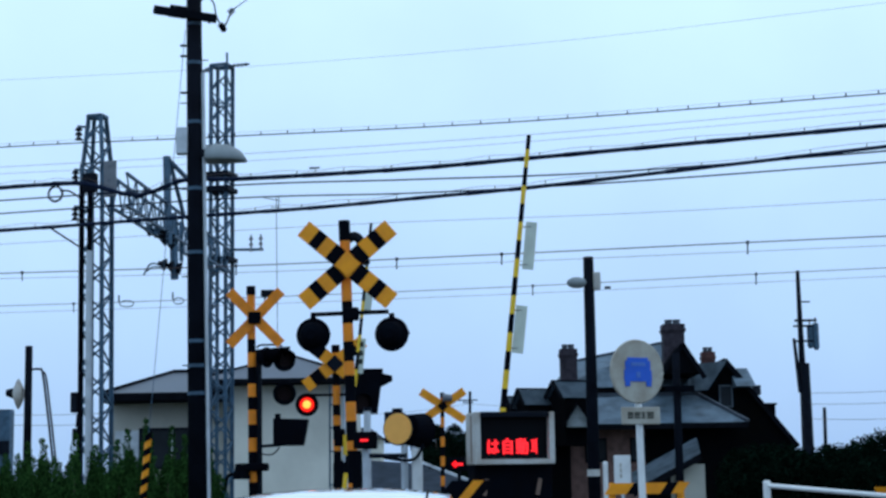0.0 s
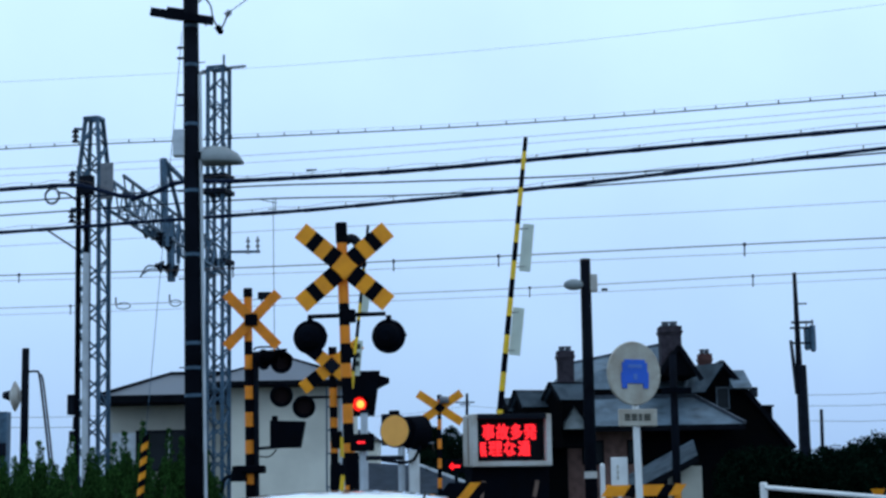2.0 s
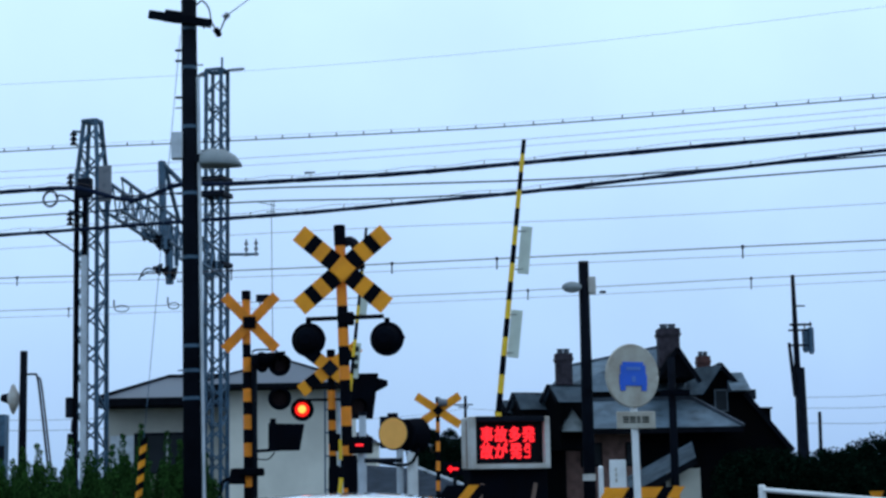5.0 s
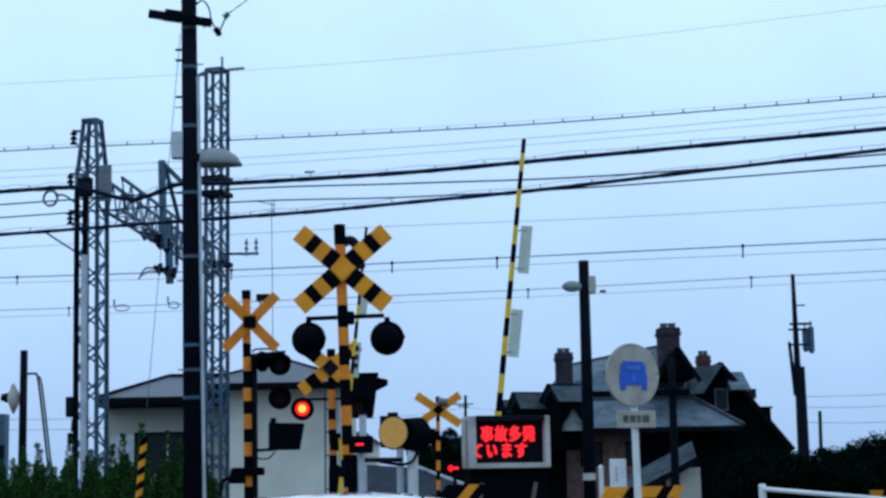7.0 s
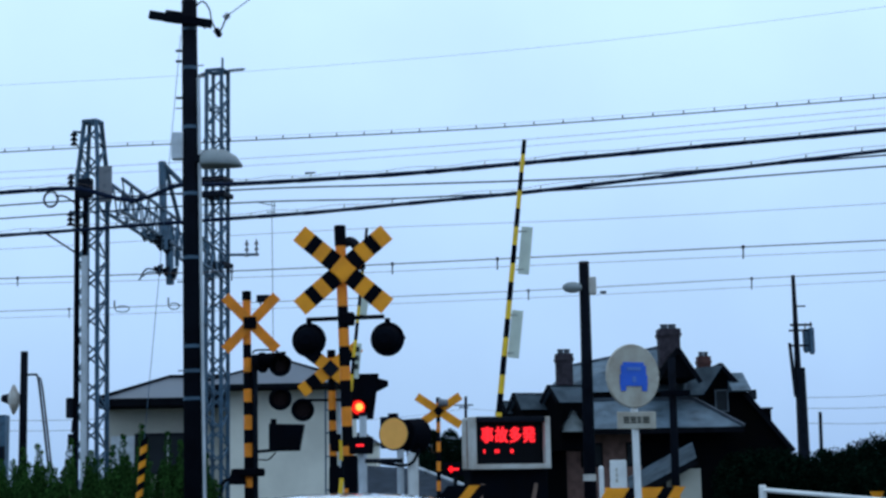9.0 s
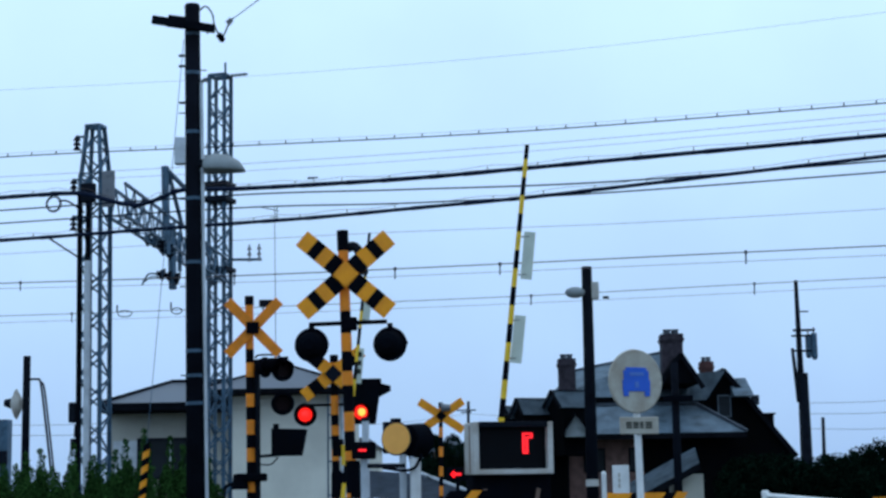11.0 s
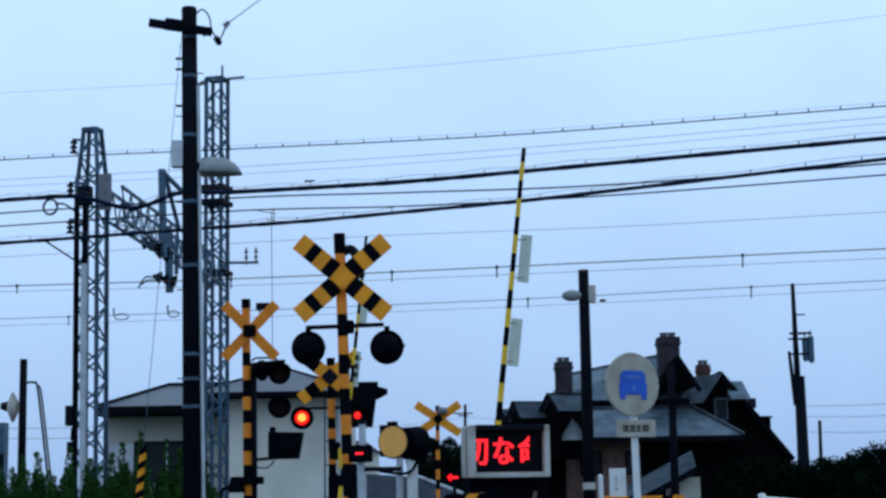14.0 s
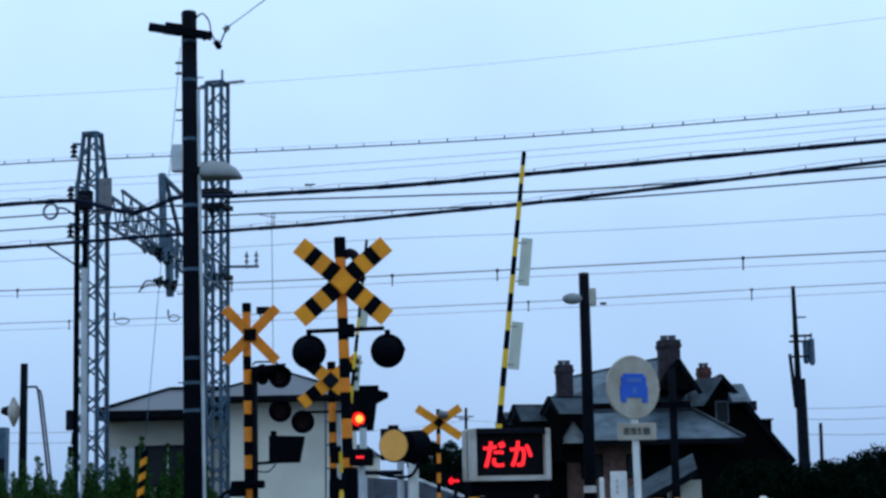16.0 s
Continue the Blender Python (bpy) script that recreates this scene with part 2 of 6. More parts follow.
def sheet(bm, xs, ys, lift, wob=0.0):
    grid = [[bm.verts.new((x, y, rise(y) + lift + (wob * noise.noise((x * 0.15, y * 0.15, 3)) if abs(x) > 6 else 0))) for x in xs] for y in ys]
    for a, b in zip(grid, grid[1:]):
        for i in range(len(xs) - 1):
            bm.faces.new((a[i], a[i + 1], b[i + 1], b[i]))


far = [-2500, -600, -150, -60]
ys = [-2500, -400, -80, -20] + [i * 1.0 for i in range(0, 71)] + [90, 150, 500, 2500]
ground = quick("ground", lambda bm: sheet(bm, far + [i * 2.0 for i in range(-20, 21)] + [60, 150, 600, 2500], ys, -0.06, 0.04), M_EARTH, None, "", True)
tagged(ground, "weedy earth verge beside the road", "ground", kind="structure")
road = quick("road", lambda bm: sheet(bm, [-4.2, -2, 0, 2, 4.0], [-20.0] + [float(i) for i in range(0, 61)], 0.0), M_ASPHALT, None, "", True)
tagged(road, "damp dark asphalt road up to the crossing", "road", kind="structure")


# ---------------- utility pole with street lamp ----------------
def utility_pole():
    base, top = (-3.563, 24.000, 1.496), (-3.678, 24.000, 8.786)
    bx, by, bz = base[0], base[1], rise(24) - 0.1
    o = thing("utility_pole", "tall dark weathered utility pole with steel bands and a lamp", "utility pole", (bx, by, 0))
    lean = (top[0] - bx) / (top[2] - bz)
    ax = lambda z: (lean * (z - bz), 0, z)
    quick("shaft", lambda bm: rod(bm, ax(bz), ax(top[2]), 0.152, 0.112, 24), M_POLE, o, smooth=True)
    for z in (2.841, 3.242, 3.6, 4.9, 5.85, 6.85, 7.75, 8.35):
        r = 0.157 - 0.042 * z / 8.8
        quick("band", lambda bm: rod(bm, ax(z - 0.025), ax(z + 0.025), r, r, 24), M_GALV, o)
    quick("conduit", lambda bm: tube(bm, [(x + 0.165 - 0.004 * z, -0.06, z) for x, _, z in map(ax, (0.2, 2, 4, 6, 7.6))], 0.027, 8), M_GALVL, o)
    zc = 8.465
    quick("crossarm", lambda bm: beam(bm, (lean * zc - 0.57, -0.15, zc + 0.085), (lean * zc + 0.36, -0.15, zc - 0.075), 0.09, 0.115), M_POLE, o)
    quick("arm_plate", lambda bm: box(bm, (lean * zc - 0.21, -0.20, zc + 0.03), (0.25, 0.02, 0.19), Matrix.Rotation(radians(9), 4, "Y"), 0.006), M_POLE, o)
    quick("pole_cap", lambda bm: rod(bm, ax(top[2] - 0.02), ax(top[2] + 0.03), 0.120, 0.105, 24), M_STEELD, o)
    for z in (8.02, 7.86, 7.30):
        quick("cable_bracket", lambda bm: box(bm, (lean * z - 0.155, -0.03, z), (0.09, 0.05, 0.03), None, 0.006), M_STEELD, o)
    for dx in (-0.24, 0.20):
        quick("bolt", lambda bm: rod(bm, (lean * zc + dx, -0.22, zc + 0.02 - dx * 0.25), (lean * zc + dx, 0.22, zc + 0.02 - dx * 0.25), 0.015, n=8), M_STEELD, o)
    def insul(bm, a, b):
        a, b = Vector(a), Vector(b)
        for k in range(4):
            p, q = a.lerp(b, k / 4), a.lerp(b, (k + 0.6) / 4)
            rod(bm, p, q, 0.055, 0.035, 10)
        rod(bm, a, b, 0.02, n=8)
    x0 = lean * zc
    quick("insulator", lambda bm: insul(bm, (x0 + 0.40, 0, zc - 0.12), (x0 + 0.47, 0, zc - 0.23)), M_BLACK, o)
    quick("insulator", lambda bm: insul(bm, (x0 + 0.53, 0, zc + 0.05), (x0 + 0.60, 0, zc + 0.12)), M_INSUL, o)
    quick("jumper_cable", lambda bm: tube(bm, sag([(x0 + 0.1, 0, zc + 0.25), (x0 + 0.2, 0, zc + 0.32), (x0 + 0.3, 0, zc + 0.2), (x0 + 0.34, 0, zc + 0.0), (x0 + 0.45, 0, zc - 0.15), (x0 + 0.55, 0, zc + 0.05)]), 0.012), M_WIRE, o)
    quick("service_wire", lambda bm: tube(bm, sag([(x0 + 0.60, 0, zc + 0.12), (x0 + 1.05, -0.05, zc + 0.43), (x0 + 5.1, -0.5, zc + 3.3)]), 0.007), M_WIRE, o)
    zl = 6.369
    xl = lean * zl
    def head(bm):
        n, m = 20, 8
        prof = [(0.0, 0.085), (0.10, 0.11), (0.25, 0.10), (0.37, 0.055), (0.43, 0.0)]
        rings = []
        for t, h in prof:
            w = 0.16 * math.sqrt(max(0.0, 1 - (t / 0.44) ** 2)) + 0.01
            rings.append([bm.verts.new((t, w * math.cos(a), max(0, math.sin(a)) * h * 1.4 + (0.0 if math.sin(a) >= 0 else math.sin(a) * 0.03))) for a in [k * math.tau / n for k in range(n)]])
        for a, b in zip(rings, rings[1:]):
            for k in range(n):
                bm.faces.new((a[k], a[(k + 1) % n], b[(k + 1) % n], b[k]))
        bm.faces.new(rings[0][::-1]), bm.faces.new(rings[-1])
    h = quick("lamp_head", head, M_CONC, o, "weathered grey dome-shaped street lamp head", True)
    h.location = (xl + 0.18, -0.08, zl - 0.10)
    h.scale = (1.38, 1.3, 1.6)
    quick("lamp_bracket", lambda bm: box(bm, (xl + 0.15, -0.05, zl + 0.0), (0.14, 0.10, 0.12), None, 0.015), M_STEELD, o)
    zb = 6.567
    quick("junction_box", lambda bm: box(bm, (lean * zb - 0.18, -0.03, zb), (0.17, 0.16, 0.40), None, 0.012), M_GALVL, o)
    for k in range(9):
        z = 2.6 + k * 0.65
        s = -1 if k % 2 else 1
        quick("step_bolt", lambda bm: rod(bm, (lean * z + s * 0.1, 0, z), (lean * z + s * 0.21, 0, z), 0.009, n=6), M_STEELD, o)
    g0, g1 = (-4.365, 24.000, 1.462), (-3.802, 24.000, 8.273)
    guy = thing("guy_wire", "thin steel guy wire with a striped yellow and black guard", "guy wire", (g0[0], g0[1], 0))
    v = Vector(g1) - Vector(g0)
    foot = Vector((0, 0, g0[2])) - v * ((g0[2] - bz) / v.z)
    quick("strand", lambda bm: rod(bm, foot, Vector((0, 0, g0[2])) + v, 0.0048, n=6), M_GALV, guy)
    u = v.normalized()
    for k in range(18):
        s = foot + u * (0.135 + k * 0.105)
        def ring(bm):
            rod(bm, s, s + u * 0.105, 0.052, n=14)
            for vert in bm.verts:
                vert.co.z += (vert.co.x - s.x) * 0.8
        quick("guard_band", ring, M_BLACK if k % 2 else M_YELLOW, guy)


# ---------------- railway lattice towers and truss ----------------
def lattice(o, hw, z0, z1, step, leg, brace, taper=0.0, neck=1.0):
    """Four angle legs with zigzag bracing on each face, each bar its own part; the legs draw together over the top stretch."""
    zn = z1 - neck
    w = lambda z: hw * (1 - taper * max(0, z - zn) / neck)
    def angle(bm, sx, sy):
        for a, b in ((z0, zn), (zn, z1)):
            p, q = Vector((sx * w(a), sy * w(a), a)), Vector((sx * w(b), sy * w(b), b))
            beam(bm, p, q, leg, leg * 0.25)
            beam(bm, p - Vector((sx * leg * 0.4, sy * leg * 0.1, 0)), q - Vector((sx * leg * 0.4, sy * leg * 0.1, 0)), leg * 0.25, leg)
    for sx in (-1, 1):
        for sy in (-1, 1):
            quick("leg", lambda bm: angle(bm, sx, sy), M_GALV, o)
    n = int((z1 - z0) / step)
    for f in range(4):
        rot = Matrix.Rotation(f * math.pi / 2, 4, "Z")
        for k in range(n):
            za, zb = z0 + k * step, z0 + (k + 1) * step
            s = 1 if (k + f) % 2 else -1
            quick("brace", lambda bm: beam(bm, rot @ Vector((s * w(za), -w(za), za)), rot @ Vector((-s * w(zb), -w(zb), zb)), brace), M_GALV, o)
        for z in (z1, zn):
            quick("cross_bar", lambda bm: beam(bm, rot @ Vector((-w(z), -w(z), z)), rot @ Vector((w(z), -w(z), z)), leg * (0.8 if z == z1 else 0.35)), M_GALV, o)


def disc_insulator(o, a, b, r=0.05, n=4, m=None):
    def go(bm):
        p0, p1 = Vector(a), Vector(b)
        for k in range(n):
            rod(bm, p0.lerp(p1, k / n), p0.lerp(p1, (k + 0.55) / n), r, r * 0.6, 10)
        rod(bm, p0, p1, r * 0.35, n=8)
    return quick("insulator", go, m or M_INSUL, o)


def railway_steel():
    a = (-6.194, 29.500, 1.538)
    t1 = thing("lattice_tower", "slender grey galvanised lattice tower beside the railway", "lattice tower", (a[0], a[1], 0), "railway towers")
    t1.matrix_world = pose(-6.198, a[1], 0, 0, -0.5, 0) @ pose(0, 0, 0, 0, 0, -14)
    ztop = 8.225
    lattice(t1, 0.203, rise(30) - 0.1, ztop, 0.34, 0.070, 0.028, 0.36, 0.9)
    for z, s in ((ztop - 0.18, -0.37), (ztop - 0.98, -0.43), (ztop - 1.66, -0.43)):
        quick("bracket", lambda bm: beam(bm, (-0.15, 0, z), (s, 0, z + 0.03), 0.04), M_GALV, t1)
        disc_insulator(t1, (s, 0, z - 0.22), (s, 0, z + 0.05), 0.075, 3, M_STEELD)
    quick("cable_riser", lambda bm: rod(bm, (-0.21, -0.2, 0.3), (-0.20, -0.2, ztop - 1.25), 0.05, n=10), M_BLACK, t1)
    quick("cable_riser", lambda bm: rod(bm, (-0.02, -0.26, 5.7), (-0.02, -0.24, ztop - 1.25), 0.045, n=10), M_BLACK, t1)
    quick("riser_cover", lambda bm: rod(bm, (-0.02, -0.28, 0.3), (-0.02, -0.26, 5.724), 0.06, n=10), M_GALVL, t1)
    quick("gusset_plate", lambda bm: box(bm, (0.35, -0.2, 7.02), (0.25, 0.03, 0.66), None, 0.01), M_INSUL, t1)
    quick("terminal_box", lambda bm: box(bm, (-0.03, -0.22, 6.964), (0.26, 0.14, 0.35), None, 0.02), M_STEELD, t1)
    quick("equipment_box", lambda bm: box(bm, (-0.34, -0.1, 3.037), (0.14, 0.2, 0.36), None, 0.02), M_STEELD, t1)
    quick("junction_box", lambda bm: box(bm, (-0.31, -0.14, 2.477), (0.11, 0.14, 0.20), None, 0.02), M_STEELD, t1)
    quick("cable_gland", lambda bm: rod(bm, (-0.29, -0.15, 2.597), (-0.27, -0.16, 2.816), 0.03, n=8), M_BLACK, t1)
    quick("strut", lambda bm: beam(bm, (-0.2, 0, 5.756), (-0.95, 0, 6.253), 0.03), M_STEELD, t1)
    def loop(bm):
        c = Vector((-0.78, -0.1, 6.839))
        for r in (0.15, 0.125):
            tube(bm, [c + Vector((r * math.cos(k * math.tau / 24), 0.01, r * math.sin(k * math.tau / 24))) for k in range(25)], 0.011)
        tube(bm, sag([c + Vector((0.1, 0, 0.05)), c + Vector((0.3, 0, 0.02)), c + Vector((0.6, 0.02, -0.20))]), 0.018)
    quick("cable_loop", loop, M_WIRE, t1)

    b = (-5.559, 41.000, 1.520)
    t2 = thing("lattice_tower", "tall grey galvanised lattice tower carrying the far end of the truss", "lattice tower", (b[0], b[1], 0), "railway towers", yaw=-16)
    z2 = 12.126
    lattice(t2, 0.212, rise(40) - 0.1, z2, 0.40, 0.085, 0.034, 0.0)
    quick("spike", lambda bm: rod(bm, (0.14, 0, z2), (0.14, 0, z2 + 0.35), 0.03, n=8), M_GALV, t2)
    quick("bracket", lambda bm: beam(bm, (-0.45, 0, z2 - 0.02), (0.75, 0, z2 + 0.0), 0.04), M_GALV, t2)
    disc_insulator(t2, (0.32, 0, z2), (0.75, 0, z2), 0.05, 4)
    disc_insulator(t2, (-0.30, 0, z2 - 0.06), (-0.55, 0, z2 - 0.08), 0.06, 3)
    zz = 7.348
    quick("outrigger", lambda bm: beam(bm, (0.2, 0, zz + 0.05), (1.12, 0, zz + 0.01), 0.06), M_GALV, t2)
    for dx in (0.80, 1.06):
        disc_insulator(t2, (dx, 0, zz - 0.02), (dx, 0, zz + 0.40), 0.06, 3)
    for z in (9.302, 8.912, 7.145):
        quick("clamp_frame", lambda bm: box(bm, (0, -0.02, z), (0.64, 0.64, 0.12), None, 0.015), M_STEELD, t2)

    # truss across the tracks, from tower to tower
    p, q = Vector((-5.908, 29.600, 6.895)), Vector((-5.517, 40.800, 7.10))
    z = (p.z + q.z) / 2
    g = thing("gantry_truss", "grey steel box truss spanning the tracks between the towers", "railway gantry")
    d = Vector((q.x - p.x, q.y - p.y, 0))
    L = d.length
    g.matrix_world = Matrix.Translation((p.x, p.y, p.z)) @ Matrix.Rotation(math.atan2(q.z - p.z, L), 4, d.normalized().cross(Vector((0, 0, 1)))) @ Matrix.Rotation(math.atan2(d.y, d.x), 4, "Z")
    h, w = 0.29, 0.17
    for sy in (-1, 1):
        for sz in (-1, 1):
            quick("chord", lambda bm: beam(bm, (0, sy * w, sz * h), (L, sy * w, sz * h), 0.05), M_GALV, g)
        n = 30
        for k in range(n):
            s = 1 if k % 2 else -1
            quick("brace", lambda bm: beam(bm, (L * k / n, sy * w, -s * h), (L * (k + 1) / n, sy * w, s * h), 0.026), M_GALV, g)
            if sy > 0:
                quick("lacing_bar", lambda bm: beam(bm, (L * k / n, -s * w, -h), (L * (k + 1) / n, s * w, -h), 0.022), M_GALV, g)
    inv = g.matrix_world.inverted()
    G = lambda v: inv @ Vector(v)
    quick("drop_post", lambda bm: beam(bm, G((-5.661, 33.400, 8.269)), G((-5.613, 33.400, 6.435)), 0.11), M_GALV, g)
    quick("drop_post", lambda bm: beam(bm, G((-5.602, 33.400, 8.197)), G((-5.452, 34.400, 7.156)), 0.07), M_GALV, g)
    quick("post_tie", lambda bm: beam(bm, G((-5.602, 33.400, 8.173)), G((-5.251, 34.000, 7.829)), 0.07), M_GALV, g)
    quick("drop_post", lambda bm: beam(bm, G((-5.723, 34.600, 7.278)), G((-5.678, 34.600, 5.865)), 0.12), M_GALV, g)
    quick("drop_post", lambda bm: beam(bm, G((-5.639, 35.200, 7.191)), G((-5.634, 35.200, 6.330)), 0.08), M_GALV, g)
    for pa, pb, r in (((-5.80, 33.800, 6.74), (-6.162, 33.800, 6.83), 0.15), ((-5.549, 34.600, 6.103), (-6.027, 34.600, 6.22), 0.14)):
        disc_insulator(g, G(pa), G(pb), r, 3, M_STEELD)
    quick("registration_arm", lambda bm: tube(bm, [G(q) for q in sag([(-6.003, 34.600, 6.195), (-6.193, 34.600, 6.198), (-6.334, 34.600, 5.972)])], 0.02), M_GALV, g)
    quick("registration_arm", lambda bm: tube(bm, [G(q) for q in sag([(-5.978, 34.600, 6.134), (-6.145, 34.600, 6.137), (-6.264, 34.600, 6.043)])], 0.016), M_GALV, g)
    quick("drop_post", lambda bm: beam(bm, G((-5.620, 37.100, 7.106)), G((-5.613, 37.100, 5.533)), 0.09), M_GALV, g)
    for t in (0.30, 0.36):
        disc_insulator(g, (L * t, -w, -h - 0.02), (L * t - 0.05, -w - 0.02, -h - 0.32), 0.09, 3, M_STEELD)


# ---------------- overhead wires ----------------
def run_on(pts, far_=30):
    """The same line carried on along the railway at both ends."""
    a, b = (pts[0] - pts[1]).normalized(), (pts[-1] - pts[-2]).normalized()
    a.z, b.z = 0, 0
    return [pts[0] + a * far_, pts[0] + a * far_ * 0.5] + pts + [pts[-1] + b * far_ * 0.5, pts[-1] + b * far_]


def wire(label, nodes, r, m=None, name="overhead_wire", lumps=0):
    o = thing(name, label, "overhead wire", nodes[0], "overhead wires")
    base = Vector(nodes[0])
    pts = [q - base for q in (sag(nodes, 10) if "distant" in label else run_on(sag(nodes, 10)))]
    quick("strand", lambda bm: tube(bm, pts, r, 6), m or M_WIRE, o, smooth=True)
    if lumps:
        for k in range(2, len(pts) - 1, lumps):
            d = (pts[k + 1] - pts[k]).normalized()
            quick("sleeve", lambda bm: rod(bm, pts[k] - d * (0.1 + 0.25 * (k * 0.37 % 1)), pts[k] + d * (0.12 + 0.3 * (k * 0.61 % 1)), r * 1.2, r * 1.04, 8), m or M_WIRE, o)
        # short ties that hold the bundle to its carrier strand
        run = 0.7
        for p, n in zip(pts, pts[1:]):
            while run < (n - p).length:
                q = p.lerp(n, run / (n - p).length)
                quick("tie", lambda bm: beam(bm, q, q + Vector((0.006, 0, r + 0.05)), 0.014), m or M_WIRE, o)
                run += 0.85
            run -= (n - p).length
        quick("carrier_strand", lambda bm: tube(bm, [p + Vector((0, 0, r + 0.05 + 0.018 * math.sin(k * 0.9))) for k, p in enumerate(pts)], 0.0042, 5), M_COPPER, o, smooth=True)
    return o, pts


CLIPS = []


def overhead_lines():
    wire("hair-thin overhead earth wire high above the tracks", [(-12.118, 41.587, 11.989), (-4.716, 39.396, 11.698), (2.998, 37.113, 11.604), (10.710, 34.830, 11.804)], 0.0032)
    o, pts = wire("thin feeder wire with evenly spaced clips", [(-8.736, 30.086, 7.795), (-6.495, 29.423, 7.734), (-3.723, 28.602, 7.630), (1.486, 27.060, 7.474), (7.671, 25.230, 7.455)], 0.011)
    run = 0.3
    for p, n in zip(pts, pts[1:]):
        while run < (n - p).length:
            q = p.lerp(n, run / (n - p).length)
            run += 0.5
            CLIPS.append(q.copy())
        run -= (n - p).length
    quick("carrier_strand", lambda bm: tube(bm, [p + Vector((0, 0, 0.062)) for p in pts], 0.0026, 5), M_COPPER, o, smooth=True)
    for q in CLIPS:
        quick("clip", lambda bm: beam(bm, q - Vector((0, 0, 0.01)), q + Vector((0, 0, 0.06)), 0.018), M_STEELD, o)
    wire("thick bundled black cable slung along the railway", [(-8.557, 29.533, 6.915), (-7.231, 29.141, 6.914), (-6.366, 28.884, 6.872), (-5.355, 28.585, 6.608), (-4.473, 28.324, 6.806), (-3.553, 28.052, 6.759), (-2.058, 27.609, 6.728), (-0.323, 27.096, 6.715), (1.443, 26.573, 6.743), (3.843, 25.862, 6.788), (7.502, 24.779, 6.851)], 0.036, lumps=4)
    wire("thick bundled black cable below the first one", [(-8.536, 29.527, 6.136), (-6.945, 29.056, 6.137), (-5.403, 28.599, 6.149), (-3.552, 28.051, 6.156), (-2.061, 27.610, 6.164), (-0.331, 27.098, 6.209), (1.431, 26.576, 6.255), (3.828, 25.867, 6.368), (7.486, 24.784, 6.544)], 0.031, lumps=5)
    for nodes, r in ((SIG_A, 0.014), (SIG_B, 0.013)):
        wire("thin dark railway signal wire", nodes, r)
    c = Vector((-2.175, 27.644, 6.844))
    m = thing("cable_marker", "small dark marker fixed above the thick cable", "cable fitting", tuple(c))
    quick("clamp", lambda bm: (rod(bm, (-0.08, 0, 0), (0.10, 0, 0.01), 0.02, 0.012, 8), rod(bm, (0.02, 0, 0), (0.02, 0, -0.07), 0.006, n=6)), M_WIRE, m)
    wire("faint thin overhead wire", [(-12.058, 41.569, 9.700), (-3.728, 39.103, 9.508), (2.938, 37.130, 9.450), (10.585, 34.867, 9.523)], 0.0055, M_COPPER)
    wire("faint thin overhead wire", [(-12.053, 41.568, 9.523), (-3.728, 39.104, 9.327), (2.934, 37.132, 9.292), (10.577, 34.869, 9.374)], 0.0045, M_COPPER)
    wire("faint thin overhead wire", [(-12.005, 41.553, 7.696), (-2.356, 38.697, 7.627), (4.131, 36.777, 7.467), (10.469, 34.901, 7.414)], 0.0055, M_COPPER)
    for c, w in ((Vector((-7.235, 37.441, 5.689)), 0.16), (Vector((-5.992, 37.074, 5.691)), 0.12)):
        m = thing("wire_tensioner", "small looped fitting on the trolley wire", "wire fitting", tuple(c), "wire fittings")
        quick("loop", lambda bm: tube(bm, [(w * math.cos(k * math.tau / 20), 0, 0.07 * math.sin(k * math.tau / 20)) for k in range(21)], 0.012), M_STEELD, m)
        quick("clamp", lambda bm: rod(bm, (-w * 1.1, 0, 0.04), (-w * 1.1, 0, 0.2), 0.018, n=8), M_STEELD, m)
    for a, b in (((12.821, 60.000, 4.567), (18.591, 62.000, 4.852)), ((12.802, 60.000, 4.180), (18.563, 62.000, 4.388)), ((12.818, 60.000, 3.650), (18.525, 62.000, 3.757)), ((-17.758, 62.000, 4.391), (-9.509, 58.000, 4.254)), ((-17.749, 62.000, 4.013), (-9.507, 58.000, 3.881)), ((-4.584, 95.000, 5.561), (1.376, 95.000, 6.102)), ((1.376, 95.000, 6.102), (7.388, 95.000, 5.803))):
        a, b = Vector(a), Vector(b)
        wire("faint distant power wire near the skyline", [a, (a + b) / 2 - Vector((0, 0, 0.08)), b], 0.009, M_COPPER)
    for lab, top, low, n in (
        ("trolley wire hung by droppers over the near track", [(-9.305, 32.254, 5.736), (-3.880, 30.648, 5.596), (1.039, 29.193, 5.530), (5.201, 27.961, 5.489), (8.093, 27.105, 5.454)],
         [(-9.302, 32.253, 5.635), (-3.880, 30.648, 5.468), (1.035, 29.194, 5.388), (5.194, 27.963, 5.333), (8.084, 27.107, 5.294)], ((-8.461, 32.004, 5.667), (-3.825, 30.632, 5.572), (-1.070, 29.817, 5.571), (1.038, 29.193, 5.499), (5.199, 27.961, 5.450))),
        ("trolley wire hung by droppers over the far track", [(-11.177, 38.808, 5.827), (-4.668, 36.882, 5.710), (1.889, 34.941, 5.642), (6.396, 33.607, 5.647), (9.704, 32.628, 5.634)],
         [(-11.172, 38.807, 5.666), (-4.668, 36.882, 5.557), (1.885, 34.942, 5.485), (6.388, 33.609, 5.472), (9.694, 32.630, 5.464)], ((-8.718, 38.080, 5.719), (-3.883, 36.649, 5.670), (1.889, 34.941, 5.618), (6.394, 33.607, 5.612)))):
        o, up = wire(lab, top, 0.0105 if "near" in lab else 0.008, M_COPPER, "trolley_wire")
        start = Vector(top[0])
        lo = [q - start for q in run_on(sag(low, 10))]
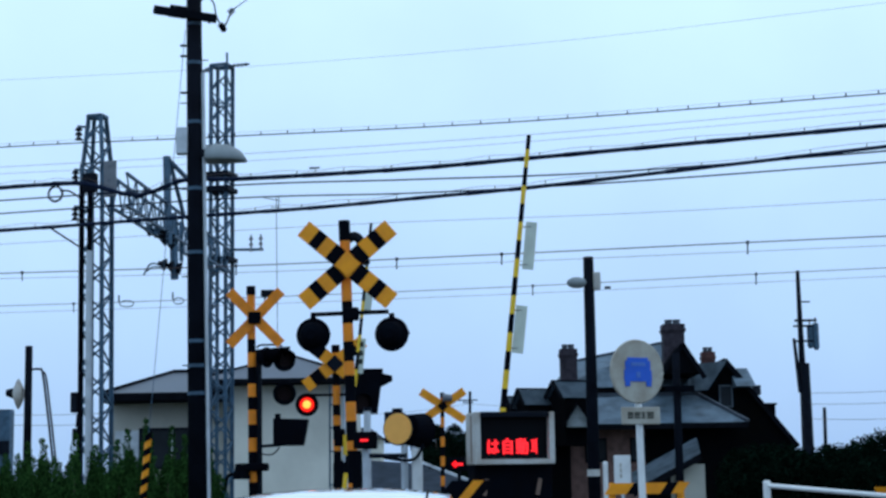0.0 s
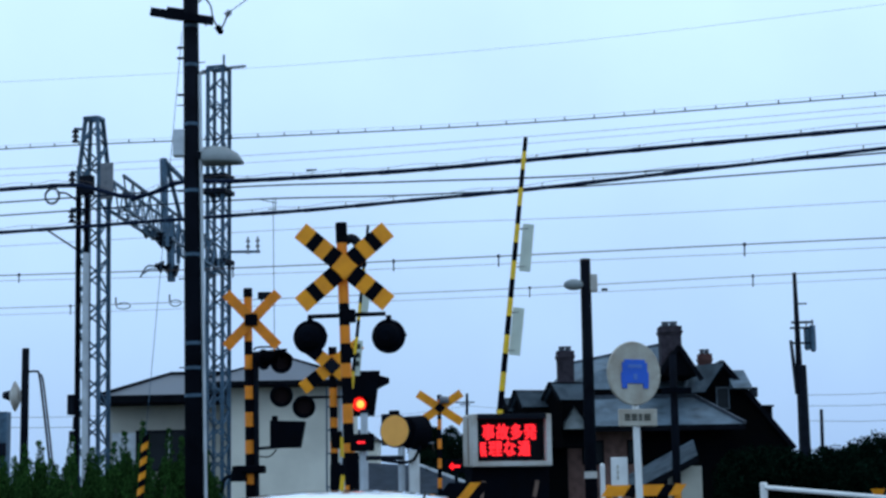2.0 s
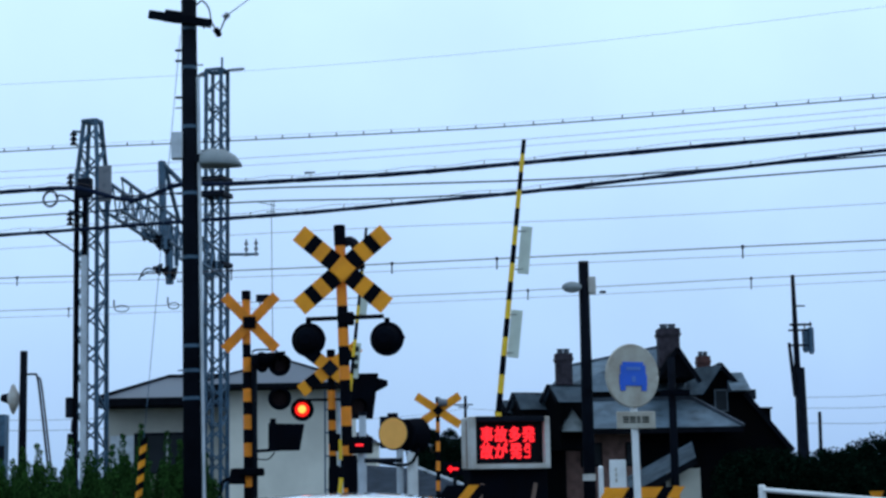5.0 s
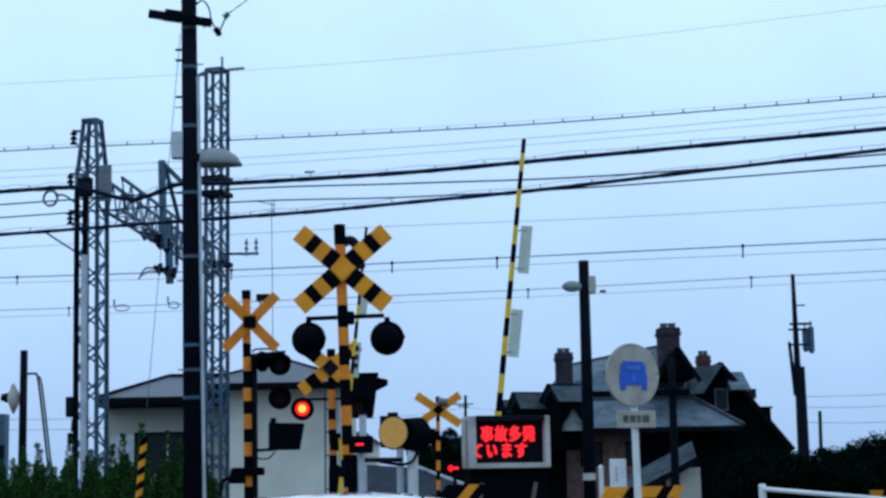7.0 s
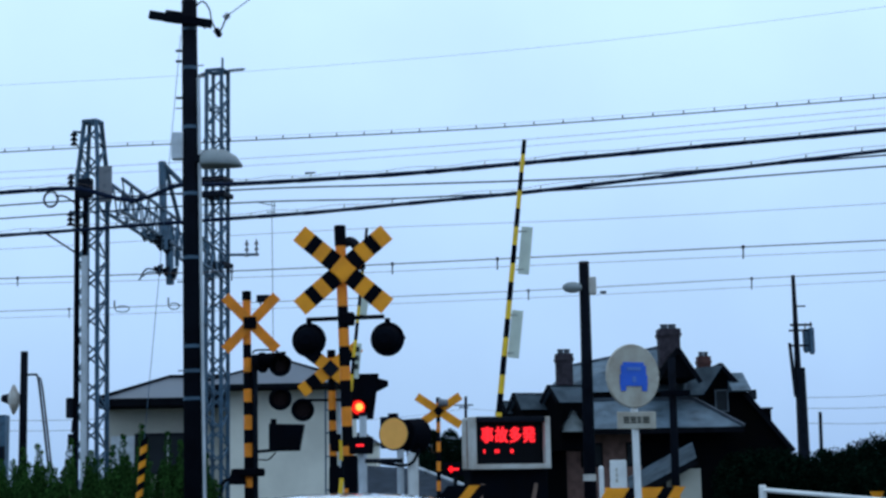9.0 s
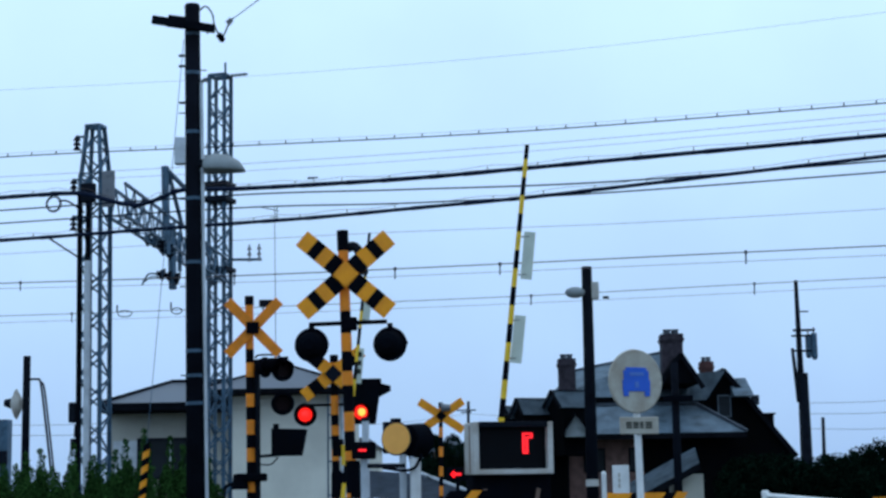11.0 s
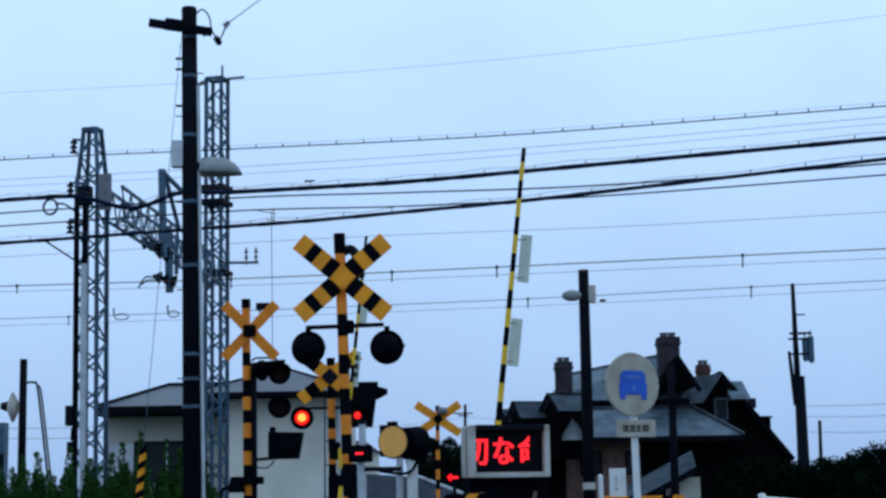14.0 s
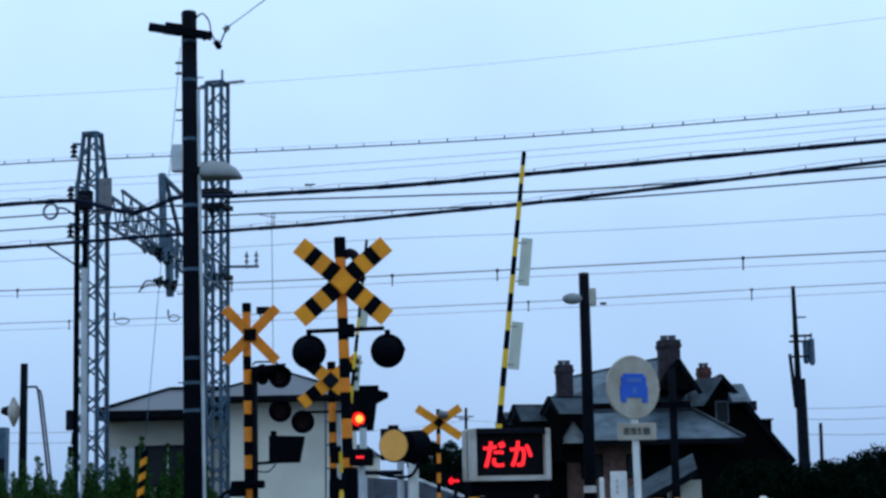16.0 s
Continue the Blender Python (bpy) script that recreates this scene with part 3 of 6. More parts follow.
        quick("contact_strand", lambda bm: tube(bm, lo, 0.0045, 6), M_COPPER, o, smooth=True)
        for q in n:
            k = min(range(len(up)), key=lambda i: abs(up[i].x + start.x - q[0]))
            quick("dropper", lambda bm: rod(bm, up[k], lo[k] - Vector((0, 0, 0.05)), 0.013, n=6), M_STEELD, o)
            quick("clip", lambda bm: rod(bm, up[k] + Vector((0, 0, 0.03)), up[k] - Vector((0, 0, 0.03)), 0.025, n=8), M_STEELD, o)


SIG_A = [(-8.646, 29.859, 6.744), (-3.592, 28.363, 6.708), (-0.521, 27.454, 6.585), (2.812, 26.468, 6.473), (7.563, 25.061, 6.503)]
SIG_B = [(-8.640, 29.857, 6.502), (-3.592, 28.363, 6.478), (-0.524, 27.455, 6.352), (2.806, 26.469, 6.296), (7.554, 25.064, 6.326)]


# ---------------- crossing posts and flashing lamps ----------------
def crossbuck(o, c, half, wid, ang, stripes, m_on, m_off, yaw=0, hub_m=None):
    """Two crossed boards; stripes lie proud on them."""
    rz = Matrix.Rotation(radians(yaw), 4, "Z")
    for i, s in enumerate((1, -1)):
        rot = Matrix.Translation(c) @ rz @ Matrix.Rotation(-s * radians(ang), 4, "Y")
        dep = -0.02 * i
        arm = quick("crossed_board", lambda bm: box(bm, (0, dep, 0), (2 * half, 0.014, wid), None, 0.004), m_on, o)
        arm.matrix_local = rot
        for a, b in stripes:
            for sgn in (-1, 1):
                quick("black_stripe", lambda bm: box(bm, (sgn * (a + b) / 2 * half, dep - 0.009, 0), ((b - a) * half, 0.006, wid * 0.995)), m_off, arm)
    hub = quick("hub_plate", lambda bm: box(bm, (0, -0.034, 0), (wid * 0.95, 0.012, wid * 0.95), Matrix.Rotation(radians(45), 4, "Y"), 0.003), hub_m or (m_on if stripes else m_off), o)
    hub.matrix_local = Matrix.Translation(c) @ rz


def banded_post(o, foot, top, r, band, m_on, m_off, cap=0.12):
    a, b = Vector(foot), Vector(top)
    d = (b - a)
    n = max(2, int((d.length - cap) / band))
    for k in range(n):
        p, q = a + d * (k / n) * (1 - cap / d.length), a + d * ((k + 1) / n) * (1 - cap / d.length)
        quick("post_band", lambda bm: rod(bm, p, q, r, n=16), m_on if (n - k) % 2 else m_off, o, smooth=False)
    quick("post_cap", lambda bm: rod(bm, b - d.normalized() * cap, b, r * 1.12, n=16), M_BLACK, o)


def striped_post(o, foot, top, r, edges, m_on, m_off):
    """A post with a dark cap, then bands that end at the given heights, from the top down."""
    a, b = Vector(foot), Vector(top)
    at = lambda z: a.lerp(b, (z - a.z) / (b.z - a.z))
    zs = [b.z] + list(edges) + [a.z]
    quick("post_cap", lambda bm: rod(bm, at(zs[1]), at(zs[0]), r * 1.1, n=16), M_BLACK, o)
    for k, (hi, lo) in enumerate(zip(zs[1:], zs[2:])):
        quick("post_band", lambda bm: rod(bm, at(lo), at(hi), r, n=16), m_off if k % 2 else m_on, o)


def flasher(o, c, yaw, r=0.17, hood=0.30, lit=False, tilt=0):
    """Round lamp: backboard, rear casing, visor and lens; faces -y before the turn. Returns the glowing lens and bulb if it flashes."""
    body = quick("lamp_backboard", lambda bm: rod(bm, (0, 0.0, 0), (0, 0.03, 0), r, n=28), M_BLACK, o, "round black lamp backboard")
    body.matrix_local = Matrix.Translation(c) @ Matrix.Rotation(radians(yaw), 4, "Z") @ Matrix.Rotation(radians(tilt), 4, "X")
    def casing(bm):
        rod(bm, (0, 0.03, 0), (0, 0.13, 0), r * 0.8, r * 0.62, 24)
        rod(bm, (0, 0.13, 0), (0, 0.17, 0), r * 0.62, r * 0.3, 24)
    quick("lamp_casing", casing, M_BLACK, body)
    rl = r * 0.62
    def visor(bm):
        n = 18
        rings = []
        for y, f_, th in ((-0.0, 1.12, 0), (-hood * 0.5, 1.14, 0), (-hood, 1.16, 0)):
            for rr in (rl * f_,):
                lim = math.pi * (0.80 if y == 0 else (0.62 if y > -hood else 0.42))
                rings.append([bm.verts.new((rr * math.sin(-lim + 2 * lim * k / n), y, rr * math.cos(-lim + 2 * lim * k / n))) for k in range(n + 1)])
        for a, b in zip(rings, rings[1:]):
            for k in range(n):
                bm.faces.new((a[k], a[k + 1], b[k + 1], b[k]))
        bmesh.ops.solidify(bm, geom=bm.faces[:], thickness=0.008)
    quick("visor", visor, M_BLACK, body)
    quick("lens", lambda bm: rod(bm, (0, -0.012, 0), (0, 0.0, 0), rl, n=28), M_LENS, body, "dark red glass lens")
    if not lit:
        return None
    def dome(bm, prof):
        n = 28
        rings = [[bm.verts.new((rl * f_ * math.cos(k * math.tau / n), -y, rl * f_ * math.sin(k * math.tau / n))) for k in range(n)] for f_, y in prof]
        for a, b in zip(rings, rings[1:]):
            for k in range(n):
                bm.faces.new((a[k], a[(k + 1) % n], b[(k + 1) % n], b[k]))
        bm.faces.new(rings[-1])
    glow = quick("glowing_lens", lambda bm: dome(bm, [(1.0, 0.0), (0.93, 0.018), (0.75, 0.042), (0.55, 0.058), (0.3, 0.068), (0.05, 0.072)]), M_RIMON, body, "glowing red lens", True)
    core = quick("glowing_bulb", lambda bm: dome(bm, [(0.58, 0.050), (0.55, 0.061), (0.3, 0.071), (0.05, 0.075)]), M_CORE, body, "bright orange filament glow", True)
    for p in (glow, core):
        p.location = (0, 0.08, 0)
    return glow, core


GLOWS = []


def crossing_posts():
    # main warning post
    foot, top = (-1.006, 18.000, 1.245), (-1.089, 18.000, 4.367)
    x, y = foot[0], foot[1]
    o = thing("crossing_post", "yellow and black level-crossing post with striped crossbuck and round lamps", "crossing signal", (x, y, 0), "crossing posts")
    z0 = rise(18)
    L = lambda p: (p[0] - x, p[1] - y, p[2])
    striped_post(o, (0.03, 0, z0), L(top), 0.058, (4.141, 3.471, 3.229, 3.031, 2.815, 2.66, 2.373, 2.165, 1.952, 1.85, 1.50, 1.28, 1.05, 0.8), M_ORANGE, M_BLACK)
    c = L((-1.050, 18.000, 3.864))
    crossbuck(o, (c[0], -0.09, c[2]), 0.63, 0.205, 40.5, ((0.17, 0.37), (0.58, 0.76)), M_YELLOW, M_BLACK)
    zb = 3.333
    xb = c[0] + 0.03
    quick("lamp_bar", lambda bm: rod(bm, (xb - 0.44, 0, zb), (xb + 0.41, 0, zb + 0.02), 0.024, n=10), M_BLACK, o)
    quick("bar_clamp", lambda bm: box(bm, (xb, 0, zb), (0.17, 0.15, 0.14), None, 0.02), M_BLACK, o)
    for dx, dz in ((-0.416, -0.222), (0.443, -0.225)):
        flasher(o, (xb + dx, 0.05, zb + dz), 172 if dx < 0 else 168, 0.188, 0.3, tilt=0)
        quick("lamp_hanger", lambda bm: rod(bm, (xb + dx, 0, zb), (xb + dx, 0.03, zb - 0.1), 0.03, n=8), M_BLACK, o)
    quick("sleeve", lambda bm: rod(bm, (0.03, 0, z0), (0.02, 0, 1.85), 0.068, n=16), M_BLACK, o)
    quick("bell_horn", lambda bm: tube(bm, sag([(c[0], 0.06, c[2] + 0.31), (c[0] + 0.08, 0.05, c[2] + 0.335), (c[0] + 0.15, 0.05, c[2] + 0.25), (c[0] + 0.19, 0.05, c[2] + 0.02)]), 0.052, 12), M_STEELD, o, smooth=True)

    # second post, behind, with the pair that flashes towards the road
    foot, top = (-1.625, 25.000, 1.211), (-1.658, 25.000, 3.597)
    x, y = foot[0], foot[1]
    o = thing("crossing_post", "level-crossing post with a small striped crossbuck and flashing red lamps", "crossing signal", (x, y, 0), "crossing posts")
    z0 = rise(25)
    striped_post(o, (0, 0, z0), (top[0] - x, 0, top[2]), 0.058, (3.48, 3.20, 2.98, 2.694, 2.532, 2.385, 2.179, 2.004, 1.66, 1.5), M_ORANGE, M_BLACK)
    c = ((-1.668, 25.000, 3.306))
    crossbuck(o, (c[0] - x, -0.1, c[2]), 0.56, 0.20, 38, ((0.42, 0.74),), M_YELLOW, M_BLACK, 12, M_STEELD)
    zl = 2.845
    quick("lamp_bar", lambda bm: rod(bm, (-0.48, 0, zl), (0.48, 0, zl), 0.02, n=10), M_BLACK, o)
    a, b = (-2.090, 25.000, 2.700), (-1.230, 25.000, 2.702)
    GLOWS.append((flasher(o, (a[0] - x, -0.06, a[2]), 3, 0.175, 0.12, True), 0))
    GLOWS.append((flasher(o, (b[0] - x - 0.01, -0.46, b[2]), 20, 0.17, 0.10, True), 1))
    hx, hz = (-1.151, 25.000, 2.930)[0] - x, (-1.151, 25.000, 2.930)[2]
    def bighood(bm):
        vs = box(bm, (0, 0, 0), (0.43, 0.3, 0.66), None, 0.0)
        for v in vs:
            if v.co.z < 0:
                v.co.x = v.co.x * 0.72 - 0.03
        for q in box(bm, (0.27, 0, 0.17), (0.17, 0.2, 0.20), None, 0.0):
            if q.co.x > 0.3:
                q.co.z = 0.17 + (q.co.z - 0.17) * 0.35 + 0.02
    hd = quick("visor_box", bighood, M_BLACK, o)
    hd.location = (hx, -0.28, hz - 0.06)
    for k, z in enumerate((1.5, 2.0, 2.35, 2.7)):
        quick("ladder_rung", lambda bm: rod(bm, (-0.14, 0.06, z), (0, 0.06, z), 0.012, n=6), M_GALV, o)
    quick("ladder_rail", lambda bm: rod(bm, (-0.14, 0.06, z0), (-0.13, 0.06, 3.0), 0.013, n=6), M_GALV, o)
    quick("sleeve", lambda bm: rod(bm, (0, 0, z0), (0, 0, 1.86), 0.12, 0.075, 14), M_BLACK, o)
    quick("yellow_plate", lambda bm: box(bm, (0.115, -0.1, 2.09), (0.075, 0.012, 0.30), None, 0.004), M_GATEY, o)
    for z, w in ((1.70, 0.20), (2.20, 0.16)):
        quick("control_box", lambda bm: box(bm, (0.02, 0.02, z), (w, 0.18, 0.26), None, 0.02), M_BLACK, o)

    # post at the far left of the crossing, seen from behind
    foot, top = (-3.132, 27.000, 1.216), (-3.176, 27.000, 4.761)
    x, y = foot[0], foot[1]
    o = thing("crossing_post", "level-crossing post with a plain faded orange crossbuck back", "crossing signal", (x, y, 0), "crossing posts")
    z0 = rise(27)
    striped_post(o, (0, 0, z0), (top[0] - x, 0, top[2]), 0.068, (4.611, 3.885, 3.663, 3.432, 3.156, 2.944, 2.733, 2.496, 2.277, 2.058, 1.804, 1.568, 1.33, 1.1, 0.86, 0.62), M_ORANGE, M_BLACK)
    quick("cable_pipe", lambda bm: rod(bm, (0.095, 0.04, z0), (0.08, 0.04, 3.70), 0.05, n=12), M_STEELD, o)
    c = (-3.093, 27.000, 4.227)
    crossbuck(o, (c[0] - x, -0.1, c[2]), 0.61, 0.168, 46, (), M_ORANGE, M_BLACK, 0)
    quick("hub_box", lambda bm: box(bm, (c[0] - x - 0.01, -0.15, c[2]), (0.20, 0.06, 0.19), None, 0.012), M_BLACK, o)
    quick("name_plate", lambda bm: box(bm, ((-2.907, 27.000, 4.644)[0] - x, 0.05, (-2.907, 27.000, 4.644)[2]), (0.22, 0.05, 0.12), None, 0.01), M_STEELD, o)
    for p, yaw, r, hood in (((-2.623, 27.000, 3.542), 25, 0.19, 0.2), ((-2.900, 27.000, 3.584), 60, 0.17, 0.3), ((-2.625, 27.000, 2.990), 10, 0.19, 0.12)):
        flasher(o, (p[0] - x, -0.02, p[2]), yaw, r, hood)
    p = (-2.544, 27.000, 2.366)
    def hood(bm):
        vs = box(bm, (0, 0, 0), (0.52, 0.34, 0.44), None, 0.0)
        for v in vs:
            if v.co.x > 0:
                v.co.x += 0.04 * (1 if v.co.z > 0 else -1)
                v.co.z = v.co.z * 0.95 - 0.01
        rod(bm, (-0.2, 0, 0.2), (-0.2, 0, 0.3), 0.05, n=10)
    hd = quick("visor_box", hood, M_BLACK, o)
    hd.location = (p[0] - x, 0.05, p[2])
    quick("lamp_arm", lambda bm: beam(bm, (0, 0.05, p[2] - 0.23), (p[0] - x - 0.1, 0.05, p[2] - 0.2), 0.05), M_STEELD, o)
    quick("lamp_arm", lambda bm: beam(bm, (0, 0.05, (-2.955, 27.000, 3.696)[2]), ((-2.539, 27.000, 3.689)[0] - x, 0.05, (-2.539, 27.000, 3.744)[2]), 0.04), M_BLACK, o)
    p = (-3.195, 27.000, 1.777)
    quick("bell_casing", lambda bm: (box(bm, (p[0] - x + 0.06, -0.02, p[2] + 0.03), (0.50, 0.24, 0.13), None, 0.03), rod(bm, (p[0] - x - 0.12, -0.02, p[2] - 0.16), (p[0] - x - 0.12, -0.02, p[2] + 0.09), 0.15, 0.11, 16)), M_BLACK, o)
    quick("cable", lambda bm: tube(bm, sag([(p[0] - x - 0.2, 0, p[2] - 0.06), (p[0] - x - 0.36, 0, p[2] - 0.12), (p[0] - x - 0.40, 0, p[2] - 0.35)]), 0.03, 8), M_BLACK, o)
    quick("cable", lambda bm: tube(bm, sag([(0.1, 0.03, 2.02), (0.3, 0.03, 2.01), (0.42, 0.03, 2.12)]), 0.012, 6), M_BLACK, o)
    quick("lamp_bracket", lambda bm: tube(bm, sag([(0.05, 0.02, 3.74), (0.12, 0.02, 3.79), (0.42, 0.02, 3.78), (0.48, 0.02, 3.70)]), 0.016, 8), M_BLACK, o)

    # post on the far side of the tracks
    foot, top = (-0.111, 38.000, 0.982), (-0.079, 38.000, 3.580)
    x, y = foot[0], foot[1]
    o = thing("crossing_post", "far level-crossing post with a plain amber crossbuck", "crossing signal", (x, y, 0), "crossing posts")
    z0 = rise(38)
    banded_post(o, (0, 0, z0), (top[0] - x, 0, top[2]), 0.047, 0.22, M_ORANGE, M_BLACK)
    c = (-0.072, 38.000, 3.270)
    crossbuck(o, (c[0] - x, -0.1, c[2]), 0.60, 0.19, 34, (), M_YELLOW, M_BLACK)
    p = (0.022, 38.000, 3.449)
    quick("bell", lambda bm: (rod(bm, (p[0] - x - 0.1, -0.2, p[2]), (p[0] - x + 0.12, -0.2, p[2]), 0.10, 0.07, 14)), M_INSUL, o, smooth=True)

    # train direction indicators with red arrows
    for pp, col, rowp in (((-0.888, 17.600, 1.945), 0, 0), ((0.190, 30.000, 1.839), 1, 0)):
        w = 0.25 if col == 0 else 0.42
        o = thing("direction_indicator", "black train direction indicator box with a lit red arrow", "direction sign", (pp[0], pp[1], 0), "direction indicators")
        z = pp[2]
        quick("casing", lambda bm: box(bm, (0.03, 0, z), (w, 0.16, 0.18 if col == 0 else 0.24), None, 0.015), M_BLACK, o)
        quick("stem", lambda bm: rod(bm, (0.03, 0.03, rise(pp[1])), (0.03, 0.03, z - 0.09), 0.035, n=12), M_GALVL if col == 0 else M_STEELD, o)
        def arrow(bm):
            s = 0.055 if col == 0 else 0.105
            box(bm, (0.02, -0.086, z), (s * 1.5, 0.012, s * 0.42))
            if col:
                vs = [bm.verts.new((s * u, -0.092, z + s * v)) for u, v in ((-0.95, 0), (-0.45, -0.6), (-0.2, -0.5), (-0.2, 0.5), (-0.45, 0.6))]
                bm.faces.new(vs)
                bmesh.ops.solidify(bm, geom=bm.faces[-1:], thickness=0.01)
        quick("arrow", arrow, M_LEDON, o, "glowing red arrow")


# ---------------- crossing gates, raised ----------------
def gate(tip, butt, y, wid, tags, label, band, mark):
    """mark: the height at which a yellow band ends and a dark one begins below it."""
    a, b = Vector(butt), Vector(tip)
    o = thing("crossing_gate", label, "crossing gate", (a.x, y, 0), "crossing gates")
    d = b - a
    u = d.normalized()
    piv = a - u * ((a.z - (rise(y) + 0.95)) / u.z)
    base = Vector((a.x, y, 0))
    ln = (b - piv).length
    s_mark = (mark - piv.z) / u.z
    edges = [0.0] + [e for e in (s_mark + i * band for i in range(-20, 20)) if 0.02 < e < ln - 0.02] + [ln]
    for lo, hi in zip(edges, edges[1:]):
        r0, r1 = (wid * (1 - 0.35 * e / ln) for e in (lo, hi))
        dark = math.floor(((lo + hi) / 2 - s_mark) / band) % 2 == 1 or hi == ln
        quick("arm_band", lambda bm: rod(bm, piv + u * lo - base, piv + u * hi - base, r0, r1, 10), M_BLACK if dark else M_GATEY, o)
    quick("machine_case", lambda bm: box(bm, (piv.x - a.x, 0.15, rise(y) + 0.55), (0.42, 0.5, 1.1), None, 0.03), M_BLACK, o)
    for t0, t1, w in tags:
        p, q = Vector(t0) - base, Vector(t1) - base
        quick("reflective_tag", lambda bm: box(bm, (p + q) / 2, (w, 0.012, (q - p).length), Matrix.Rotation(math.atan2(p.x - q.x, p.z - q.z), 4, "Y"), 0.004), M_TAG, o, "pale reflective strip hung on the arm")
        for f_ in (0.1, 0.9):
            m = p.lerp(q, f_)
            quick("tag_hook", lambda bm: rod(bm, m, m - Vector((w * 0.75, 0, 0)), 0.008, n=6), M_STEELD, o)
    return o


def gates():
    gate((1.133, 21.000, 5.932), (0.717, 21.000, 2.378), 21.0, 0.043,
         (((1.142, 21.000, 4.796), (1.076, 21.000, 4.182), 0.145), ((0.992, 21.000, 3.718), (0.920, 21.000, 3.112), 0.145)), "raised yellow and black gate arm with pale strips", 0.239, 5.509)
    g2 = gate((-1.054, 24.000, 5.299), (-1.380, 24.000, 2.346), 24.0, 0.032,
         (((-1.071, 24.000, 4.495), (-1.135, 24.000, 3.965), 0.118), ((-1.204, 24.000, 3.603), (-1.258, 24.000, 3.094), 0.118)), "raised slender striped gate arm behind the crossbuck", 0.25, 3.9)
    for k, c in enumerate(((-1.213, 24.000, 3.512), (-1.223, 24.000, 3.389), (-1.232, 24.000, 3.266))):
        quick("lettering_bar", lambda bm: box(bm, (c[0] - g2.location.x, -0.016, c[2]), (0.06, 0.006, 0.07)), M_INK, g2)


# ---------------- moving-message board ----------------
SIGN_YAW = 16
PITCH_S, PITCH_B = 0.185, 0.333
FACE_W, FACE_H = 0.86, 0.50
GLYPHS = []


def glyph_mesh(ch, size, bold, tall):
    cu = bpy.data.curves.new("glyph", "FONT")
    cu.body, cu.size, cu.align_x, cu.align_y = ch, size, "CENTER", "CENTER"
    cu.extrude, cu.resolution_u = 0.003, 3
    ob = new("glyph_source", cu)
    dg = bpy.context.evaluated_depsgraph_get()
    me = bpy.data.meshes.new_from_object(ob.evaluated_get(dg))
    bpy.data.objects.remove(ob)
    me.transform(Matrix.Rotation(math.pi / 2, 4, "X") @ Matrix.Diagonal((1, tall, 1, 1)))
    bm = bmesh.new()
    for i, (dx, dz) in enumerate(((0, 0), (1, 0.6), (-1, 0.6), (-1, -0.6), (1, -0.6))):
        one = me.copy()
        one.transform(Matrix.Translation((dx * bold, 0.0006 * i, dz * bold)))
        bm.from_mesh(one)
        bpy.data.meshes.remove(one)
    bm.to_mesh(me)
    bm.free()
    return me


def sliced(o, ch, size, bold, cuts, name):
    """A lit character in upright slices, each a part that travels by itself."""
    me = glyph_mesh(ch, size, bold, 1.22)
    out = []
    xs = [v.co.x for v in me.vertices]
    if not xs:
        return out
    w = size * 1.02
    for k in range(cuts):
        lo, hi = -w / 2 + w * k / cuts, -w / 2 + w * (k + 1) / cuts
        bm = bmesh.new()
        bm.from_mesh(me)
        for x, nrm in ((lo, (-1, 0, 0)), (hi, (1, 0, 0))):
            bmesh.ops.bisect_plane(bm, geom=bm.verts[:] + bm.edges[:] + bm.faces[:], plane_co=(x, 0, 0), plane_no=nrm, clear_outer=True)
        if not bm.faces:
            bm.free()
            continue
        mid = (lo + hi) / 2
        for v in bm.verts:
            v.co.x -= mid
        p = part(name, bm, M_LEDON, o)
        out.append((p, mid, (hi - lo) / 2))
    bpy.data.meshes.remove(me)
    return out


